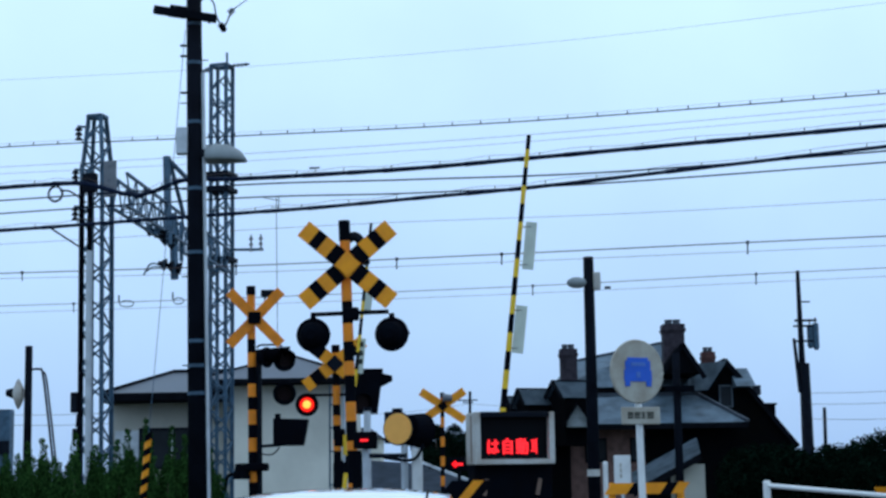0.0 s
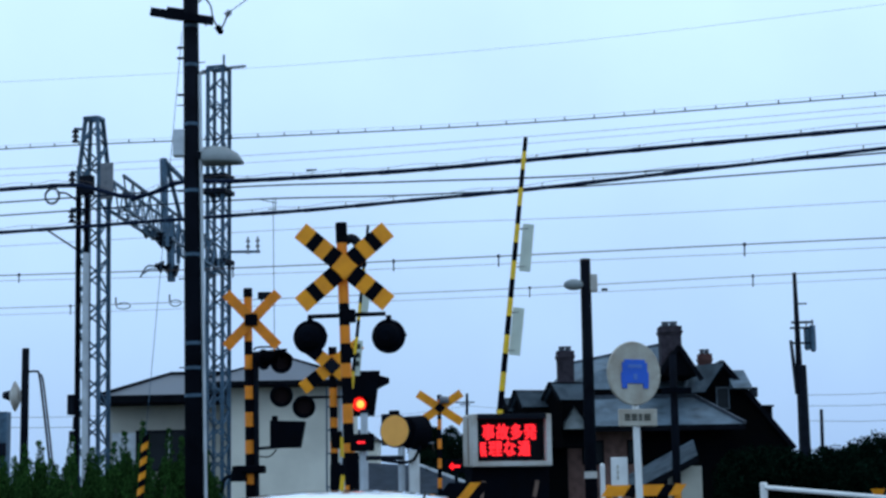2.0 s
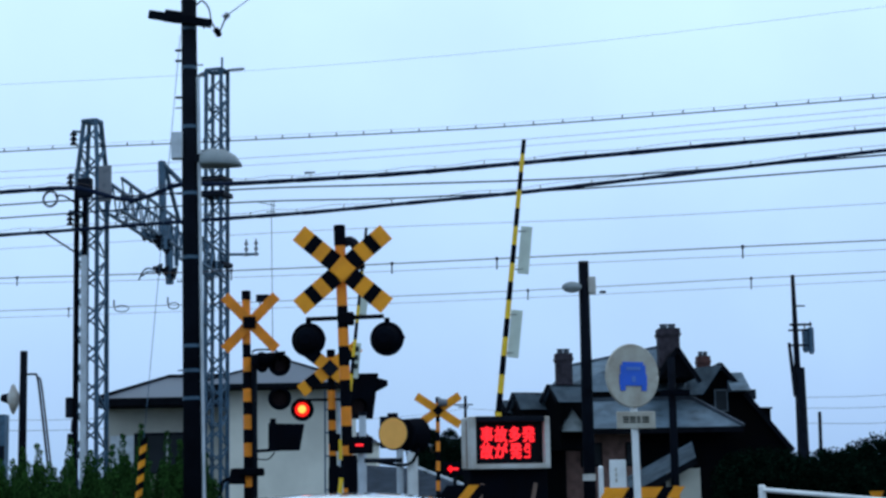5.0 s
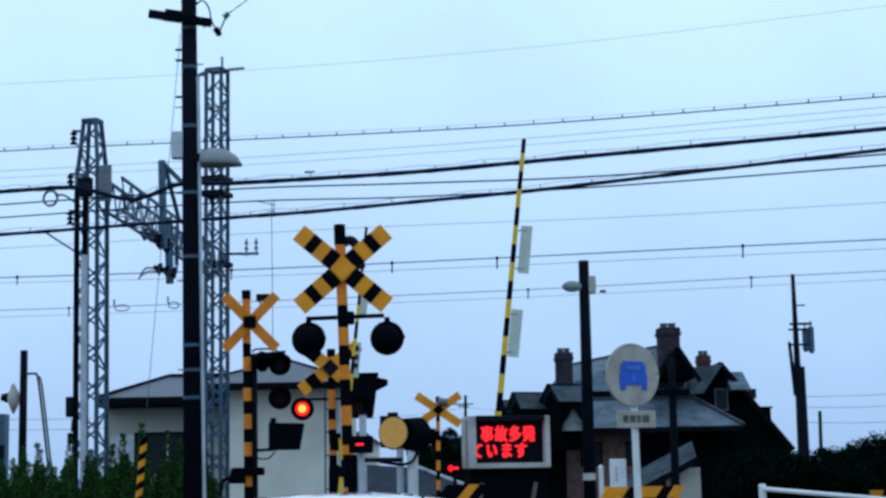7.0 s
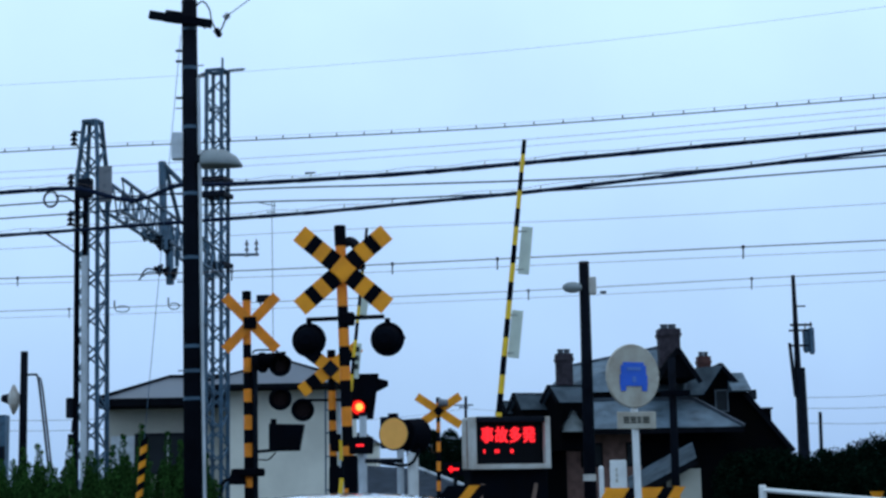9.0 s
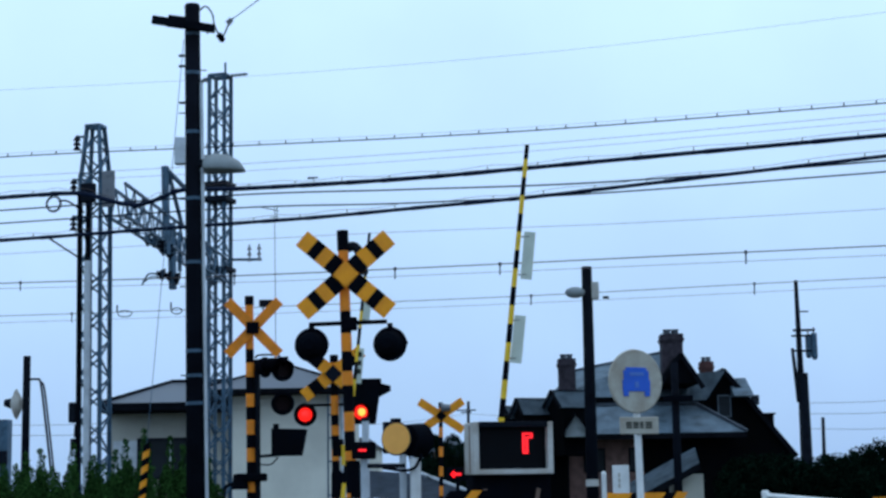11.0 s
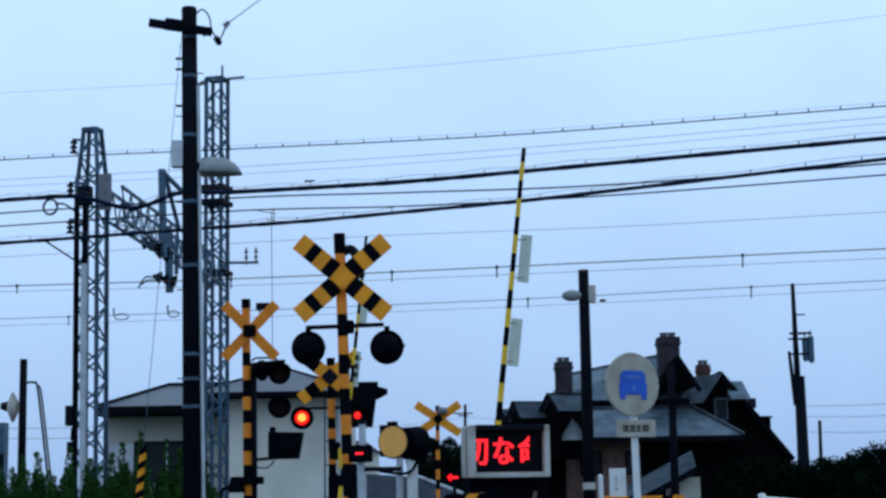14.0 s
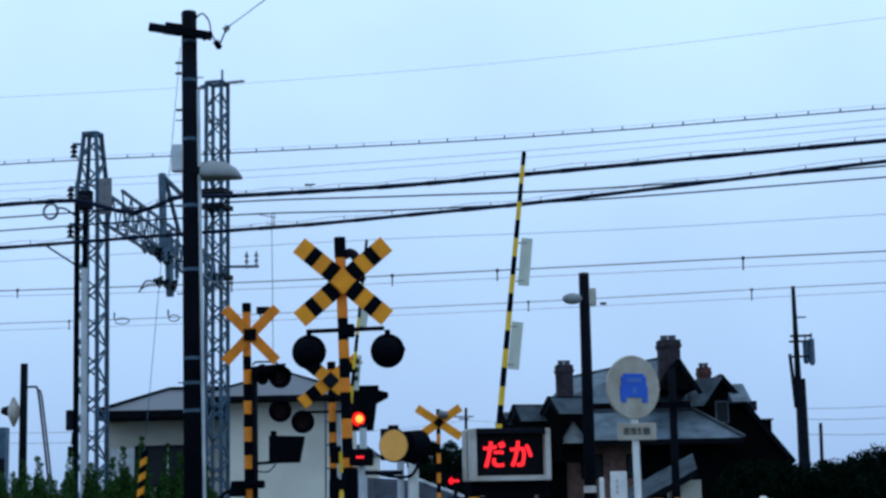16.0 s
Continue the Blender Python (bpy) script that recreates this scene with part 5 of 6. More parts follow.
def chimney(o, c, w, z0, z1, m=None):
    """Brick stack with a corbelled crown and a narrower pot above."""
    m = m or M_BRICK
    h = z1 - z0
    ch = quick("chimney", lambda bm: box(bm, (0, 0, h / 2), (w * 0.88, w * 0.88, h)), m, o, "brick chimney stack")
    ch.location = (c[0], c[1], z0)
    quick("crown", lambda bm: (box(bm, (0, 0, h - 0.36), (w * 0.94, w * 0.94, 0.10), None, 0.01), box(bm, (0, 0, h - 0.27), (w * 1.02, w * 1.02, 0.10), None, 0.01), box(bm, (0, 0, h - 0.12), (w * 0.94, w * 0.94, 0.22), None, 0.01)), m, ch)
    for dx in (-0.17, 0.17):
        quick("chimney_pot", lambda bm: (rod(bm, (dx * w, 0, h - 0.01), (dx * w, 0, h + 0.17), w * 0.17, w * 0.15, 12), rod(bm, (dx * w, 0, h + 0.17), (dx * w, 0, h + 0.22), w * 0.18, n=12)), M_SLATEM, ch)


def side_dormer(o, apex, z_eave, wide, long):
    """Small gabled roof whose dark end faces half sideways; wide and long are its spans across x."""
    turn = math.radians(20)
    u, v = Vector((math.cos(turn), math.sin(turn), 0)), Vector((math.sin(turn), -math.cos(turn), 0))
    w, ln = wide / math.sin(turn) / 2, long / math.cos(turn)
    top = Vector(apex)
    low = Vector((top.x, top.y, z_eave))
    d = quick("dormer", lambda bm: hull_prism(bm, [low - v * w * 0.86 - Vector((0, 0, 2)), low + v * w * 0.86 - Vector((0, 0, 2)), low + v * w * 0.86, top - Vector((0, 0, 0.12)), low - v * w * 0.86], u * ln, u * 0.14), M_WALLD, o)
    for s in (-1, 1):
        def plane(bm):
            e = low + v * (s * w)
            q = [bm.verts.new(p) for p in (top, top + u * ln, e + u * ln, e)]
            bm.faces.new(q if s < 0 else q[::-1])
            bmesh.ops.solidify(bm, geom=bm.faces[:], thickness=0.07)
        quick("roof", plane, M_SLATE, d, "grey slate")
        quick("barge_board", lambda bm: beam(bm, top - u * 0.04, low + v * (s * w) - u * 0.04, 0.06, 0.16), M_FASCIA, d)
    quick("ridge_cap", lambda bm: beam(bm, top + Vector((0, 0, 0.03)), top + u * ln + Vector((0, 0, 0.03)), 0.09, 0.05), M_FASCIA, d)


def hull_prism(bm, prof, along, start):
    a = [bm.verts.new(p + start) for p in prof]
    b = [bm.verts.new(p + along) for p in prof]
    bm.faces.new(a), bm.faces.new(b[::-1])
    for k in range(len(a)):
        j = (k + 1) % len(a)
        bm.faces.new((a[k], b[k], b[j], a[j]))


def big_house():
    Y = 73.0
    o = thing("gabled_house", "large dark gabled house with slate roofs and brick chimneys", "house")
    x0, x1 = 5.410, 12.484
    z_e, z_m, z_r = 4.017, 5.379, 6.944
    xd = 8.814
    quick("wall", lambda bm: box(bm, ((x0 + xd) / 2, Y + 5.5, z_e / 2), (xd - x0, 9.5, z_e)), M_BRICKW, o, "weathered pink brick wall")
    # rest of the front in near-black: the deep shadow there is in its colour
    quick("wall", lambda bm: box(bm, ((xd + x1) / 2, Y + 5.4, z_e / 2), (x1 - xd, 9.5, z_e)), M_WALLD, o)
    # wide lower roof skirt towards the road
    xa, xb, xc = 5.075, 11.421, 13.154
    def skirt(bm):
        v = [bm.verts.new(p) for p in ((x0 - 0.6, Y - 0.6, z_e), (xc, Y - 0.6, z_e), (xb, Y + 2.2, z_m), (xa, Y + 2.2, z_m),
                                       (xc, Y + 9, z_e), (xb, Y + 8, z_m), (xa, Y + 8, z_m), (x0 - 0.6, Y + 9, z_e))]
        for f in ((0, 1, 2, 3), (1, 4, 5, 2), (3, 2, 5, 6), (7, 0, 3, 6), (4, 7, 6, 5), (7, 4, 1, 0)):
            bm.faces.new([v[i] for i in f])
    quick("roof", skirt, M_SLATE, o, "grey slate lower roof")
    for a, b in (((xb, Y + 2.2, z_m), (xc, Y - 0.6, z_e)), ((xa, Y + 2.2, z_m + 0.02), (xb, Y + 2.2, z_m + 0.02)), ((10.479, 78.000, 7.981), (6.425, 84.000, 7.561))):
        quick("ridge_cap", lambda bm: beam(bm, Vector(a) + Vector((0, 0, 0.05)), Vector(b) + Vector((0, 0, 0.05)), 0.16, 0.12), M_SLATEM, o)
    quick("fascia", lambda bm: box(bm, ((x0 + xc) / 2 - 0.3, Y - 0.62, z_e - 0.12), (xc - x0 + 0.6, 0.06, 0.24)), M_FASCIA, o)
    # upper storey and main roof
    xl, xr = 4.833, 11.680
    z_u = 5.698
    quick("upper_wall", lambda bm: box(bm, ((xl + xr) / 2 + 0.3, Y + 5.0, (z_m + z_u) / 2 - 0.2), (xr - xl - 0.6, 5.0, z_u - z_m + 0.6)), M_WALLD, o)
    def upper(bm):
        v = [bm.verts.new(p) for p in ((4.813, 75.500, 5.723), (11.815, 75.500, 5.601), (10.479, 78.000, 7.981), (6.425, 84.000, 7.561), (13.154, 84.000, 6.269), (5.615, 88.000, 6.641))]
        for f in ((0, 1, 2, 3), (1, 4, 2), (4, 5, 3, 2), (5, 0, 3), (5, 4, 1, 0)):
            bm.faces.new([v[i] for i in f])
    quick("roof", upper, M_SLATE, o, "grey slate upper roof")
    # dark gable end
    xg, zg = 12.788, 6.906
    def gable(bm):
        zl, zr2 = 5.735, 3.104
        xL, xR = 11.836, 15.839
        prof = [(xL, 0.2), (xR, 0.2), (xR, zr2), (xg, zg), (xL, zl)]
        a = [bm.verts.new((x, Y + 2.6, z)) for x, z in prof]
        b = [bm.verts.new((x, Y + 9.0, z)) for x, z in prof]
        bm.faces.new(a), bm.faces.new(b[::-1])
        for k in range(5):
            bm.faces.new((a[k], b[k], b[(k + 1) % 5], a[(k + 1) % 5]))
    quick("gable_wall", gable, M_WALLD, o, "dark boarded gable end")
    for (pa, pb) in (((11.748, 75.400, 5.597), (12.757, 75.400, 6.943)), ((12.757, 75.400, 6.943), (15.919, 75.400, 2.970))):
        quick("barge_board", lambda bm: beam(bm, pa, pb, 0.08, 0.22), M_FASCIA, o)
        a, b = Vector(pa), Vector(pb)
        def slab(bm):
            up = Vector((0, 0, 0.10))
            v = [bm.verts.new(q) for q in (a + up, b + up, b + up + Vector((0, 8.5, 0)), a + up + Vector((0, 8.5, 0)))]
            bm.faces.new(v)
            bmesh.ops.solidify(bm, geom=bm.faces[:], thickness=0.12)
        quick("roof", slab, M_SLATE, o)
    window(o, 12.756, 75.53, 5.302, 0.55, 0.95, M_BOARD, 0)
    # small roof piece and dormers on the skyline
    quick("roof", lambda bm: prism(bm, 13.15, 13.86, 74.5, 78.5, 5.693, 6.63, "x", 0.08), M_SLATE, o)
    quick("side_bay", lambda bm: box(bm, (14.76, 77.3, 3.95), (0.56, 3.0, 1.9)), M_WALLD, o)
    quick("side_bay_roof", lambda bm: box(bm, (14.78, 77.3, 4.93), (0.66, 3.2, 0.08)), M_FASCIA, o)
    quick("vent_box", lambda bm: box(bm, (14.36, 76.6, 5.60), (0.30, 0.6, 0.45), None, 0.02), M_SLATED, o)
    side_dormer(o, (3.125, 71.600, 5.552), 4.847, 3.425 - 2.937, 4.419 - 3.125)
    side_dormer(o, (4.595, 70.800, 5.818), 5.071, 4.913 - 4.238, 6.118 - 4.595)
    side_dormer(o, (2.640, 72.600, 5.273), 4.731, 2.875 - 2.430, 3.234 - 2.640)
    quick("dormer", lambda bm: prism(bm, 9.516, 11.175, 72.4, 78, 6.170, 7.409, "y", 0.05), M_WALLD, o)
    for pa, pb in (((9.312, 72.300, 5.978), (10.405, 72.300, 7.442)), ((10.405, 72.300, 7.442), (11.335, 72.300, 5.942))):
        quick("barge_board", lambda bm: beam(bm, pa, pb, 0.1, 0.2), M_FASCIA, o)
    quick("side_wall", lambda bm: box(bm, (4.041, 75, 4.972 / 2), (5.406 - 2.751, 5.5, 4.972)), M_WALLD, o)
    def near_plane(bm):
        v = [bm.verts.new(p) for p in ((10.902, 74.200, 5.492), (11.739, 74.200, 5.528), (12.824, 75.200, 6.901), (11.353, 75.200, 6.772))]
        bm.faces.new(v)
        bmesh.ops.solidify(bm, geom=bm.faces[:], thickness=0.12)
    quick("roof", near_plane, M_SLATE, o)
    # small pale bay gable low on the front
    bx0, bx1, bz0, bz1 = 5.061, 5.932, 4.058, 4.761
    bay = quick("bay", lambda bm: (prism(bm, bx0, bx1, 69.3, 71.5, bz0, bz1, "y"), box(bm, ((bx0 + bx1) / 2, 70.4, bz0 - 0.12), (bx1 - bx0, 2.2, 0.24))), M_CONC, o, "pale plastered bay gable")
    bm_x = (bx0 + bx1) / 2
    for xe in (bx0 - 0.12, bx1 + 0.25):
        def cover(bm):
            ze_ = bz0 + (bz1 - bz0) * (1 - abs(xe - bm_x) / ((bx1 - bx0) / 2))
            q = [bm.verts.new(p) for p in ((bm_x, 69.05, bz1 + 0.04), (xe, 69.05, ze_ + 0.04), (xe, 71.6, ze_ + 0.04), (bm_x, 71.6, bz1 + 0.04))]
            bm.faces.new(q if xe < bm_x else q[::-1])
            bmesh.ops.solidify(bm, geom=bm.faces[:], thickness=0.10)
        quick("bay_roof", cover, M_FASCIA, bay)
    chimney(o, (5.655, 76.000, 6.956), 0.86, 5.919, 7.60)
    chimney(o, (10.362, 75.000, 7.571), 1.06, 6.545, 8.56)
    chimney(o, (12.23, 77.000, 7.048), 0.66, 6.390, 7.44, M_BRICKR)
    # annexe roof in front
    quick("porch_wall", lambda bm: box(bm, (9.72, 67.5, 1.08), (0.95, 3.0, 2.16)), M_WALLS, o)
    for pa, pb in (((7.265, 65.500, 1.323), (9.980, 65.500, 2.727)),):
        a, b = Vector(pa), Vector(pb)
        def slope(bm):
            v = [bm.verts.new(q) for q in (a + Vector((0, 0, -0.15)), b + Vector((0, 0, -0.15)), b + Vector((0.3, 3, 0.55)), a + Vector((0.3, 3, 0.55)))]
            bm.faces.new(v)
            bmesh.ops.solidify(bm, geom=bm.faces[:], thickness=0.14)
        quick("porch_roof", slope, M_SLATE, o)
        quick("barge_board", lambda bm: beam(bm, a + Vector((0, -0.05, -0.30)), b + Vector((0, -0.05, -0.30)), 0.06, 0.24), M_FASCIA, o)
    for k in range(3):
        window(o, x0 + 1.2 + k * 2.0, Y + 0.72, z_e - 1.1, 0.9, 1.0, M_FASCIA, 1)


def low_houses():
    o = thing("low_house", "distant low house with a blue-grey tiled roof", "house")
    quick("wall", lambda bm: box(bm, (-1.025, 66.4, 0.55), (3.6, 5, 1.1)), M_WALLC, o)
    def rf(bm):
        v = [bm.verts.new(p) for p in ((-3.3, 62.000, 1.10), (1.35, 62.000, 1.40), (-1.06, 66.000, 2.35), (-3.4, 66.000, 2.55))]
        bm.faces.new(v)
        bmesh.ops.solidify(bm, geom=bm.faces[:], thickness=0.15)
    quick("roof", rf, M_TILE, o)
    quick("verge_trim", lambda bm: beam(bm, (1.37, 61.98, 1.43), (-1.06, 65.98, 2.42), 0.10, 0.09), M_GALVL, o)
    d = thing("distant_house", "distant dark-roofed house beyond the crossing", "house")
    quick("roof", lambda bm: prism(bm, -5.6, -3.5, 90, 96, 4.1, 4.78, "x", 0.1, 0.9), M_SLATED, d)
    quick("wall", lambda bm: box(bm, (-4.55, 93, 2.05), (1.9, 5.4, 4.1)), M_WALLC, d)
    s = thing("white_shed", "small pale box-shaped building in the distance", "building")
    quick("wall", lambda bm: box(bm, (-16.401, 60.8, 4.498 / 2), (1.0, 0.6, 4.498)), M_GALV, s)
    quick("base_band", lambda bm: box(bm, (-16.401, 60.45, 3.301 - 0.2), (1.02, 0.06, 0.5)), M_STEELD, s)


# ---------------- plants ----------------
def leaves(rng, centres, radii, n, size, up=0.0):
    """Many small bent leaf blades round clump centres."""
    k = rng.integers(0, len(centres), n)
    d = rng.normal(size=(n, 3))
    d /= np.linalg.norm(d, axis=1)[:, None]
    p = centres[k] + d * (radii[k][:, None] * rng.uniform(0.35, 1.0, (n, 1)) ** 0.6)
    a = rng.normal(size=(n, 3))
    a[:, 2] += up
    a /= np.linalg.norm(a, axis=1)[:, None]
    b = np.cross(a, rng.normal(size=(n, 3)))
    b /= np.linalg.norm(b, axis=1)[:, None]
    s = size * rng.uniform(0.6, 1.4, (n, 1))
    v = np.stack([p - a * s, p + b * s * 0.42, p + a * s, p - b * s * 0.42], 1).reshape(-1, 3)
    f = np.arange(n * 4).reshape(-1, 4)
    return v, f


def leaf_part(name, v, f, m, parent):
    me = bpy.data.meshes.new(name)
    me.from_pydata(v.tolist(), [], f.tolist())
    me.materials.append(m)
    ob = new(name, me)
    ob.parent = parent
    return ob


def tree(seed, x, y, h, spread, n, label, m=None):
    rng = np.random.default_rng(seed)
    z0 = rise(y) - 0.1
    o = thing("tree", label, "tree", (x, y, 0), "trees")
    quick("trunk", lambda bm: rod(bm, (0, 0, z0), (0.05 * h * rng.uniform(-0.5, 0.5), 0, z0 + h * 0.7), 0.045 * h, 0.015 * h, 10), M_BARK, o)
    c, r = [], []
    for k in range(11):
        a = rng.uniform(0, math.tau)
        t = rng.uniform(0.15, 1.0)
        e = np.array([math.cos(a) * spread * t * 0.75, math.sin(a) * spread * t * 0.75, z0 + h * (0.45 + 0.45 * rng.uniform(0, 1) * (1.1 - 0.5 * t))])
        c.append(e)
        r.append(spread * rng.uniform(0.25, 0.45))
        quick("limb", lambda bm: rod(bm, (0, 0, z0 + h * 0.35), Vector(e), 0.014 * h, 0.004 * h, 6), M_BARK, o)
    v, f = leaves(rng, np.array(c), np.array(r), n, 0.065 * max(1, h / 5))
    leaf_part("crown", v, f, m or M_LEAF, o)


def shrub(seed, x, y, top, w, n, label):
    """Upright conical bush: one leading shoot with side shoots leaning in on it."""
    rng = np.random.default_rng(seed)
    z0 = rise(y) - 0.05
    h = top - z0
    o = thing("shrub", label, "shrub", (x, y, 0), "hedge shrubs")
    quick("stem", lambda bm: rod(bm, (0, 0, z0), (0, 0, z0 + h * 0.8), 0.025, 0.008, 8), M_BARK, o)
    c, r = [], []
    for k in range(13):
        a, rr = rng.uniform(0, math.tau), (0 if k == 0 else w * rng.uniform(0.35, 1))
        tip = h * (1.0 if k == 0 else rng.uniform(0.66, 0.97) * (1 - 0.16 * rr / w))
        for j in range(20):
            t = j / 19
            lean = rr * (1 - 0.35 * t)
            c.append((lean * math.cos(a) + rng.normal(0, 0.014), lean * math.sin(a) + rng.normal(0, 0.014), z0 + 0.06 + t * (tip - 0.08)))
            r.append(0.125 * (1.03 - t) ** 0.42 + 0.02)
    v, f = leaves(rng, np.array(c), np.array(r), n, 0.02, 2.6)
    leaf_part("foliage", v, f, M_HEDGE, o)


def plants():
    rng = random.Random(4)
    for i, (x, top) in enumerate(((-6.86, 2.05), (-6.54, 2.22), (-6.27, 2.27), (-5.83, 2.36), (-5.50, 2.16), (-5.15, 2.24), (-4.965, 2.40), (-4.69, 2.56), (-4.30, 2.43), (-4.08, 2.30), (-3.70, 2.08))):
        shrub(100 + i, x, 26 + rng.uniform(-0.1, 0.1), top, rng.uniform(0.15, 0.22), 24000, "slender upright green bush with soft tips")
    x, i = -7.2, 0
    while x < -3.72:
        shrub(140 + i, x, 25.5 + rng.uniform(-0.1, 0.7), rng.uniform(1.84, 2.08), rng.uniform(0.28, 0.38), 16000, "low bushy dark green hedge shrub")
        x += rng.uniform(0.10, 0.14)
        i += 1
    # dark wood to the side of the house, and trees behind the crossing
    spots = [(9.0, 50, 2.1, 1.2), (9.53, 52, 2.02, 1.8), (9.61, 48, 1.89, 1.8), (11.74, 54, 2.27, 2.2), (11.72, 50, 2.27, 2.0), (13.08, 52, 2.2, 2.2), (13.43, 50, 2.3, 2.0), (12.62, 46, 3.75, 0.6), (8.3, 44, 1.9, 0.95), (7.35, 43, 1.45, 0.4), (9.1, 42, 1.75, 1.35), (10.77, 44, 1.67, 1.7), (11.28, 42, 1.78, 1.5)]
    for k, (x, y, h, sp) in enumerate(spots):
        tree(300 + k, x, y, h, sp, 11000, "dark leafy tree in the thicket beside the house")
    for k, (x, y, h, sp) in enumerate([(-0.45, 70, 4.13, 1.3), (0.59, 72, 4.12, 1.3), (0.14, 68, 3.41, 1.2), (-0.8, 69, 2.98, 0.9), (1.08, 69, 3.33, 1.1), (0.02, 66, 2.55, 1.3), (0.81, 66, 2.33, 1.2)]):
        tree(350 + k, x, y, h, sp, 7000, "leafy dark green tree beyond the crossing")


# ---------------- white car waiting ahead ----------------
def car():
    o = thing("car", "white car with a curved glossy roof waiting at the crossing", "car", (-0.668, 11.2, 0))
    zr = 1.452
    hw = 0.80
    def loft(bm, secs, close=True):
        rings = []
        for y, prof in secs:
            rings.append([bm.verts.new((x, y, z)) for x, z in prof])
        n = len(rings[0])
        for a, b in zip(rings, rings[1:]):
            for k in range(n if close else n - 1):
                bm.faces.new((a[k], a[(k + 1) % n], b[(k + 1) % n], b[k]))
        if close:
            bm.faces.new(rings[0][::-1]), bm.faces.new(rings[-1])
    def body_sec(w, lo, hi):
        return [(-w * 0.93, lo), (-w, lo + 0.12), (-w, hi - 0.22), (-w * 0.95, hi), (w * 0.95, hi), (w, hi - 0.22), (w, lo + 0.12), (w * 0.93, lo)]
    quick("body", lambda bm: loft(bm, [(-1.95, body_sec(0.70, 0.35, 0.82)), (-1.85, body_sec(0.80, 0.28, 0.93)), (-1.2, body_sec(0.84, 0.22, 0.95)), (0.8, body_sec(0.84, 0.22, 0.95)),
                                  (1.7, body_sec(0.82, 0.24, 0.86)), (2.05, body_sec(0.72, 0.3, 0.68))]), M_CARW, o)
    def cab(w, wt, z0, z1):
        pts = [(-w, z0), (-(w + wt) / 2 - 0.02, (z0 + z1) / 2), (-wt, z1 - 0.055)]
        pts += [(wt * t, z1 - 0.055 * abs(t) ** 2.4) for t in (-0.93, -0.8, -0.6, -0.3, 0, 0.3, 0.6, 0.8, 0.93)]
        return pts + [(wt, z1 - 0.055), ((w + wt) / 2 + 0.02, (z0 + z1) / 2), (w, z0)]
    quick("cabin", lambda bm: loft(bm, [(-1.75, cab(0.76, 0.70, 0.9, 1.0)), (-1.38, cab(0.78, 0.66, 0.9, zr - 0.055)), (-1.0, cab(0.78, 0.68, 0.9, zr - 0.015)), (-0.45, cab(0.78, 0.69, 0.9, zr)),
                                   (0.15, cab(0.78, 0.66, 0.9, zr - 0.05)), (1.0, cab(0.76, 0.66, 0.88, 0.95))]), M_CARW, o, "glossy white roof and cabin", True)
    def rear_glass(bm):
        v = [bm.verts.new(p) for p in ((-0.60, -1.735, 1.03), (0.60, -1.735, 1.03), (0.50, -1.435, zr - 0.12), (-0.50, -1.435, zr - 0.12))]
        bm.faces.new(v)
        bmesh.ops.solidify(bm, geom=bm.faces[:], thickness=0.03)
    quick("rear_window", rear_glass, M_GLASSD, o)
    for s in (-1, 1):
        def side(bm):
            v = [bm.verts.new((s * x, y, z)) for x, y, z in ((0.775, -1.3, 0.98), (0.775, 0.6, 0.98), (0.745, 0.1, zr - 0.14), (0.745, -1.1, zr - 0.14))]
            bm.faces.new(v)
            bmesh.ops.solidify(bm, geom=bm.faces[:], thickness=0.03)
        quick("side_window", side, M_GLASSD, o)
        quick("tail_lamp", lambda bm: box(bm, (s * 0.66, -1.88, 0.80), (0.22, 0.12, 0.2), None, 0.03), M_TAIL, o)
        for y in (-1.2, 1.25):
            wh = quick("wheel", lambda bm: rod(bm, (-0.09, 0, 0), (0.09, 0, 0), 0.20, n=20), M_GALVL, o)
            wh.location = (s * 0.76, y, 0.30)
            def tyre(bm):
                rod(bm, (-0.095, 0, 0), (0.095, 0, 0), 0.30, n=28)
            quick("tyre", lambda bm: (tube(bm, [(0, 0.24 * math.cos(k * math.tau / 28), 0.24 * math.sin(k * math.tau / 28)) for k in range(29)], 0.07, 10)), M_RUBBER, wh, smooth=True)
    quick("bumper", lambda bm: box(bm, (0, -1.95, 0.45), (1.5, 0.16, 0.24), None, 0.05), M_CARW, o)
    quick("plate", lambda bm: box(bm, (0, -2.04, 0.62), (0.33, 0.02, 0.165), None, 0.005), M_WHITE, o)
    quick("plate_bar", lambda bm: box(bm, (0, -2.052, 0.61), (0.24, 0.006, 0.06)), M_INK, o)
    quick("roof_moulding", lambda bm: tube(bm, [(0.545, y, z) for y, z in ((-1.36, zr - 0.083), (-1.0, zr - 0.042), (-0.45, zr - 0.026), (0.12, zr - 0.075))], 0.008, 6), M_RUBBER, o)


utility_pole()
railway_steel()
overhead_lines()
crossing_posts()
gates()
message_board()
amber_disc()
bus_stop()
guard_fence()
other_poles()
station()
big_house()
low_houses()
plants()
car()


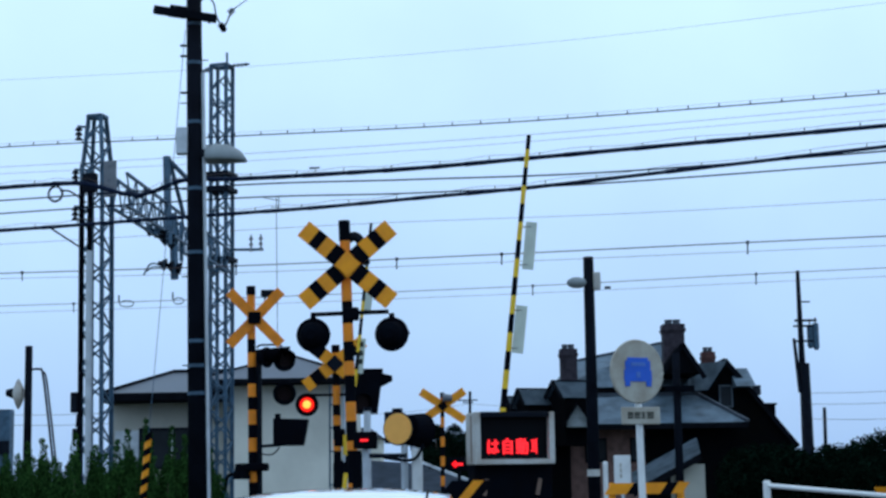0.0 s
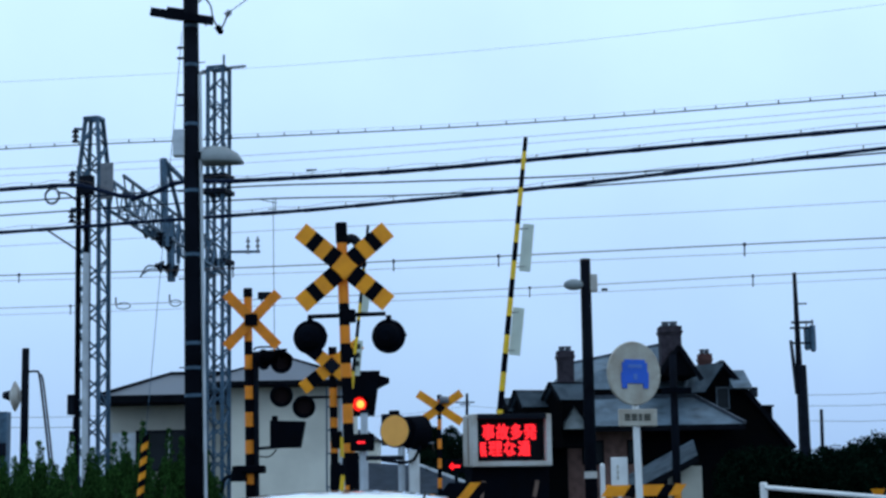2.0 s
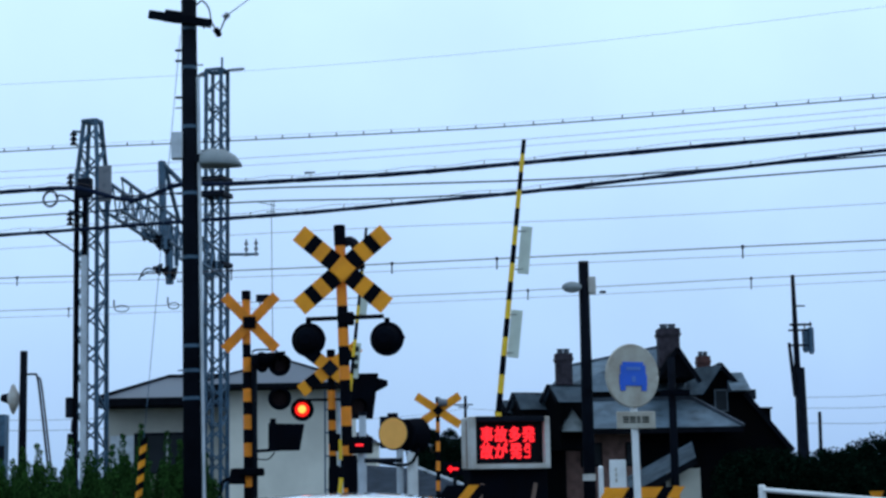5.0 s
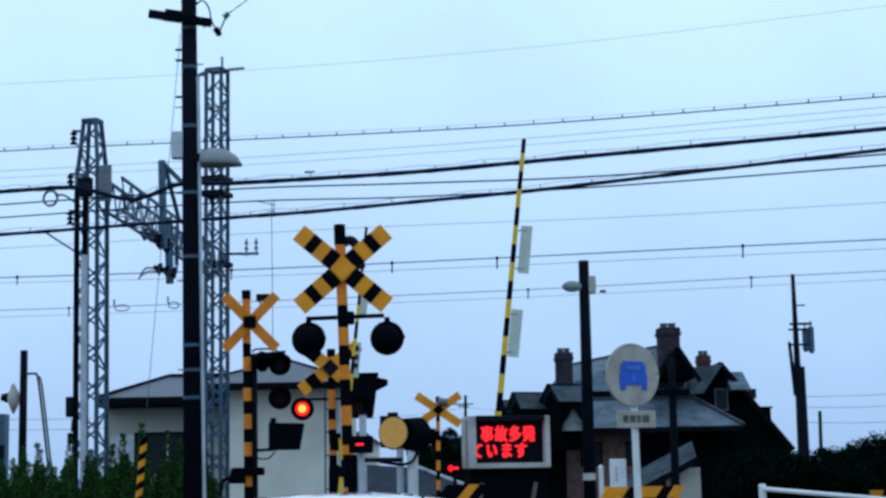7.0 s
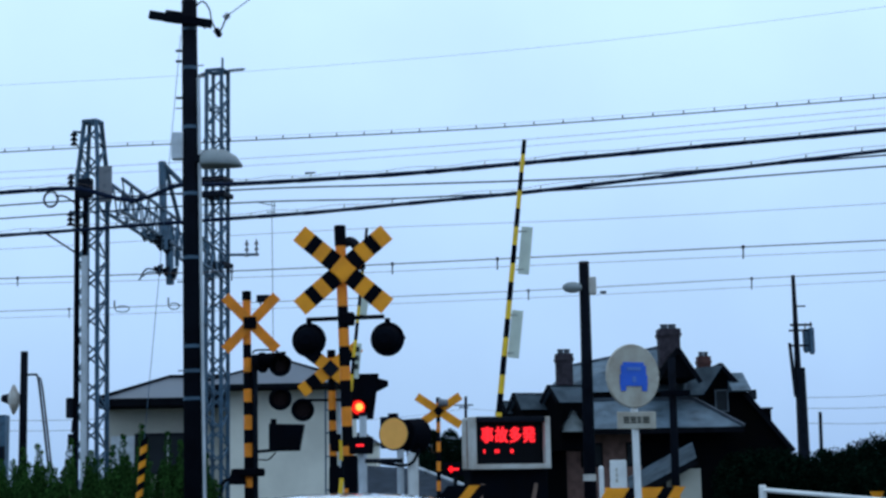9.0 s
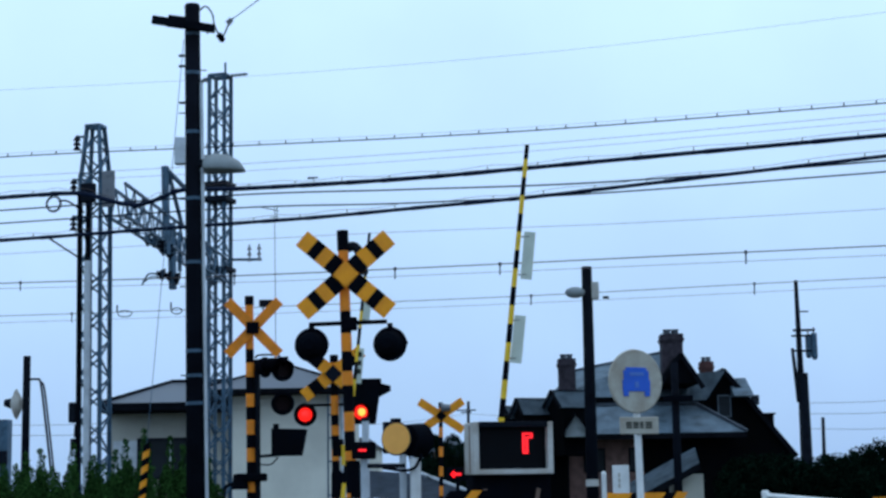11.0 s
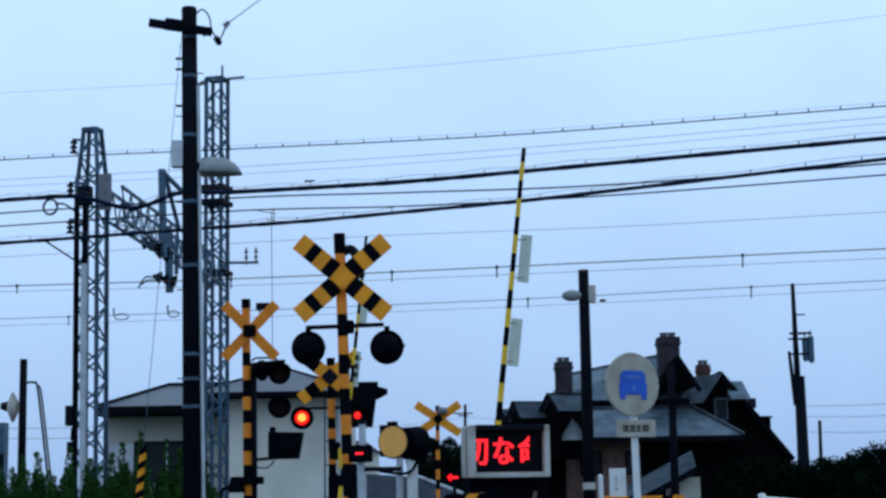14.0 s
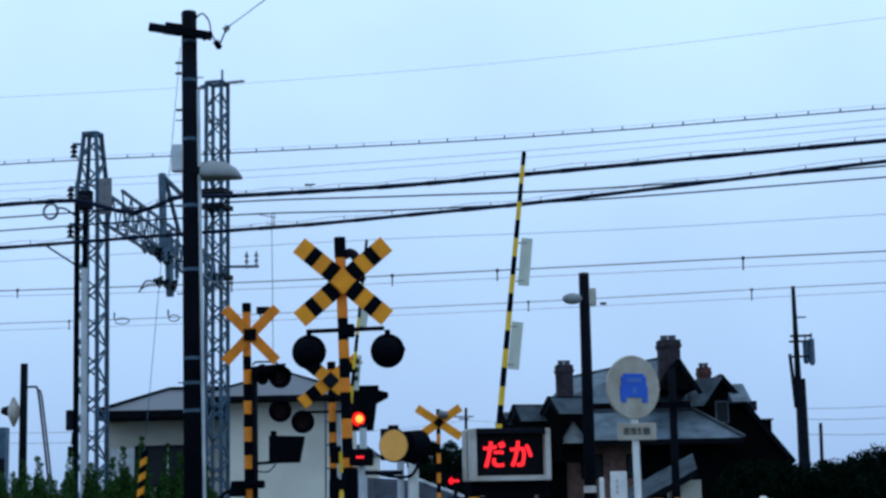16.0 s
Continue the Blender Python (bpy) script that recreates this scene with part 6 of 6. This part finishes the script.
# ---------------- what moves ----------------
def scroll(p, u0, speed, half, z, lit_from, lit_to):
    """A lit slice waits behind the display face, travels across it and withdraws. u0: its place on the face at 0 s."""
    front, back = -0.078, -0.02
    right, left = FACE_W / 2 - 0.10 - half, -FACE_W / 2 + 0.03 + half
    t_in, t_out = (u0 - right) / speed, (u0 - left) / speed
    t_in, t_out = max(t_in, lit_from), min(t_out, lit_to)
    at = lambda t: min(right, max(left, u0 - speed * t))
    rows = []
    if t_out <= 0 or t_in >= 16:
        u = left if t_out <= 0 else right
        walk(p, [(0, pose(u, back, z)), (16, pose(u, back, z))])
        return
    if t_in > 0:
        u = at(t_in) + speed / 30
        rows.append((0, pose(u, back, z)))
        if t_in > 0.08:
            rows.append((t_in - 1 / 30, pose(u, back, z)))
    t = max(0, t_in)
    end = min(16, t_out)
    n = max(1, round((end - t) / 0.2))
    rows += [(t + (end - t) * k / n, pose(at(t + (end - t) * k / n), front, z)) for k in range(n + 1)]
    if end < 15.95:
        rows.append((end + 1 / 30, pose(at(end) - speed / 30, back, z)))
        rows.append((16, pose(at(end) - speed / 30, back, z)))
    walk(p, rows)


# upper line: seconds at which it is switched on and off
UPPER = ((0.08, 0.17), (0.27, 0.44), (0.56, 1.06), (1.16, 1.26), (1.42, 1.72), (1.88, 2.42), (2.58, 2.86), (3.44, 3.56), (3.88, 4.5), (5.0, 6.2), (6.36, 6.43), (6.56, 6.64), (6.76, 6.84), (6.96, 7.04), (7.16, 7.24), (7.36, 7.94), (8.08, 8.16), (8.44, 8.56), (8.66, 9.7))


def flashes(p, spans, on, off, lag=1 / 30, fade=1 / 30):
    rows, lit = [], spans[0][0] <= 0
    rows.append((0, on if lit else off))
    for a, b in spans:
        a, b = round(a * FPS) / FPS, round(b * FPS) / FPS
        if a > 0:
            rows += [(a - lag, off), (a, on)]
        if b < 16:
            rows += [(b, on), (min(16, b + fade), off if b + fade <= 16 else on)]
    rows.append((16, on if spans[-1][1] >= 16 else off))
    rows = [r for i, r in enumerate(rows) if i == 0 or frame(r[0]) > frame(rows[i - 1][0])]
    walk(p, rows)


def motions():
    for p, line, i, mid, half, z in GLYPHS:
        if line == "small":
            scroll(p, -0.072 + i * PITCH_S + mid, 0.5225, half, z, -9, 10.2)
        elif line == "large":
            scroll(p, 4.80 + (i - 1) * PITCH_B + mid, 0.395, half, z, 10.2, 99)
        else:
            u = -0.270 + i * 0.175
            flashes(p, UPPER, pose(u, -0.078, z), pose(u, -0.02, z))
    # the two lamps take turns, 1.182 s a round; the bulb dies at once and the lens fades after it
    for (lens, bulb), late in GLOWS:
        t, wide, short = 0.885 - 2 * 1.182 + 0.591 * late, [], []
        while t < 16:
            for spans, a, b in ((wide, t, t + 0.62), (short, t + 0.05, t + 0.62)):
                if b > 0:
                    spans.append((max(0, a), min(16, b)))
            t += 1.182
        flashes(lens, [q for q in wide if q[0] < 16], pose(0, -0.014, 0), pose(0, 0.08, 0), 1 / 30, 0.17)
        flashes(bulb, [q for q in short if q[0] < 16], pose(0, -0.014, 0), pose(0, 0.08, 0))


motions()
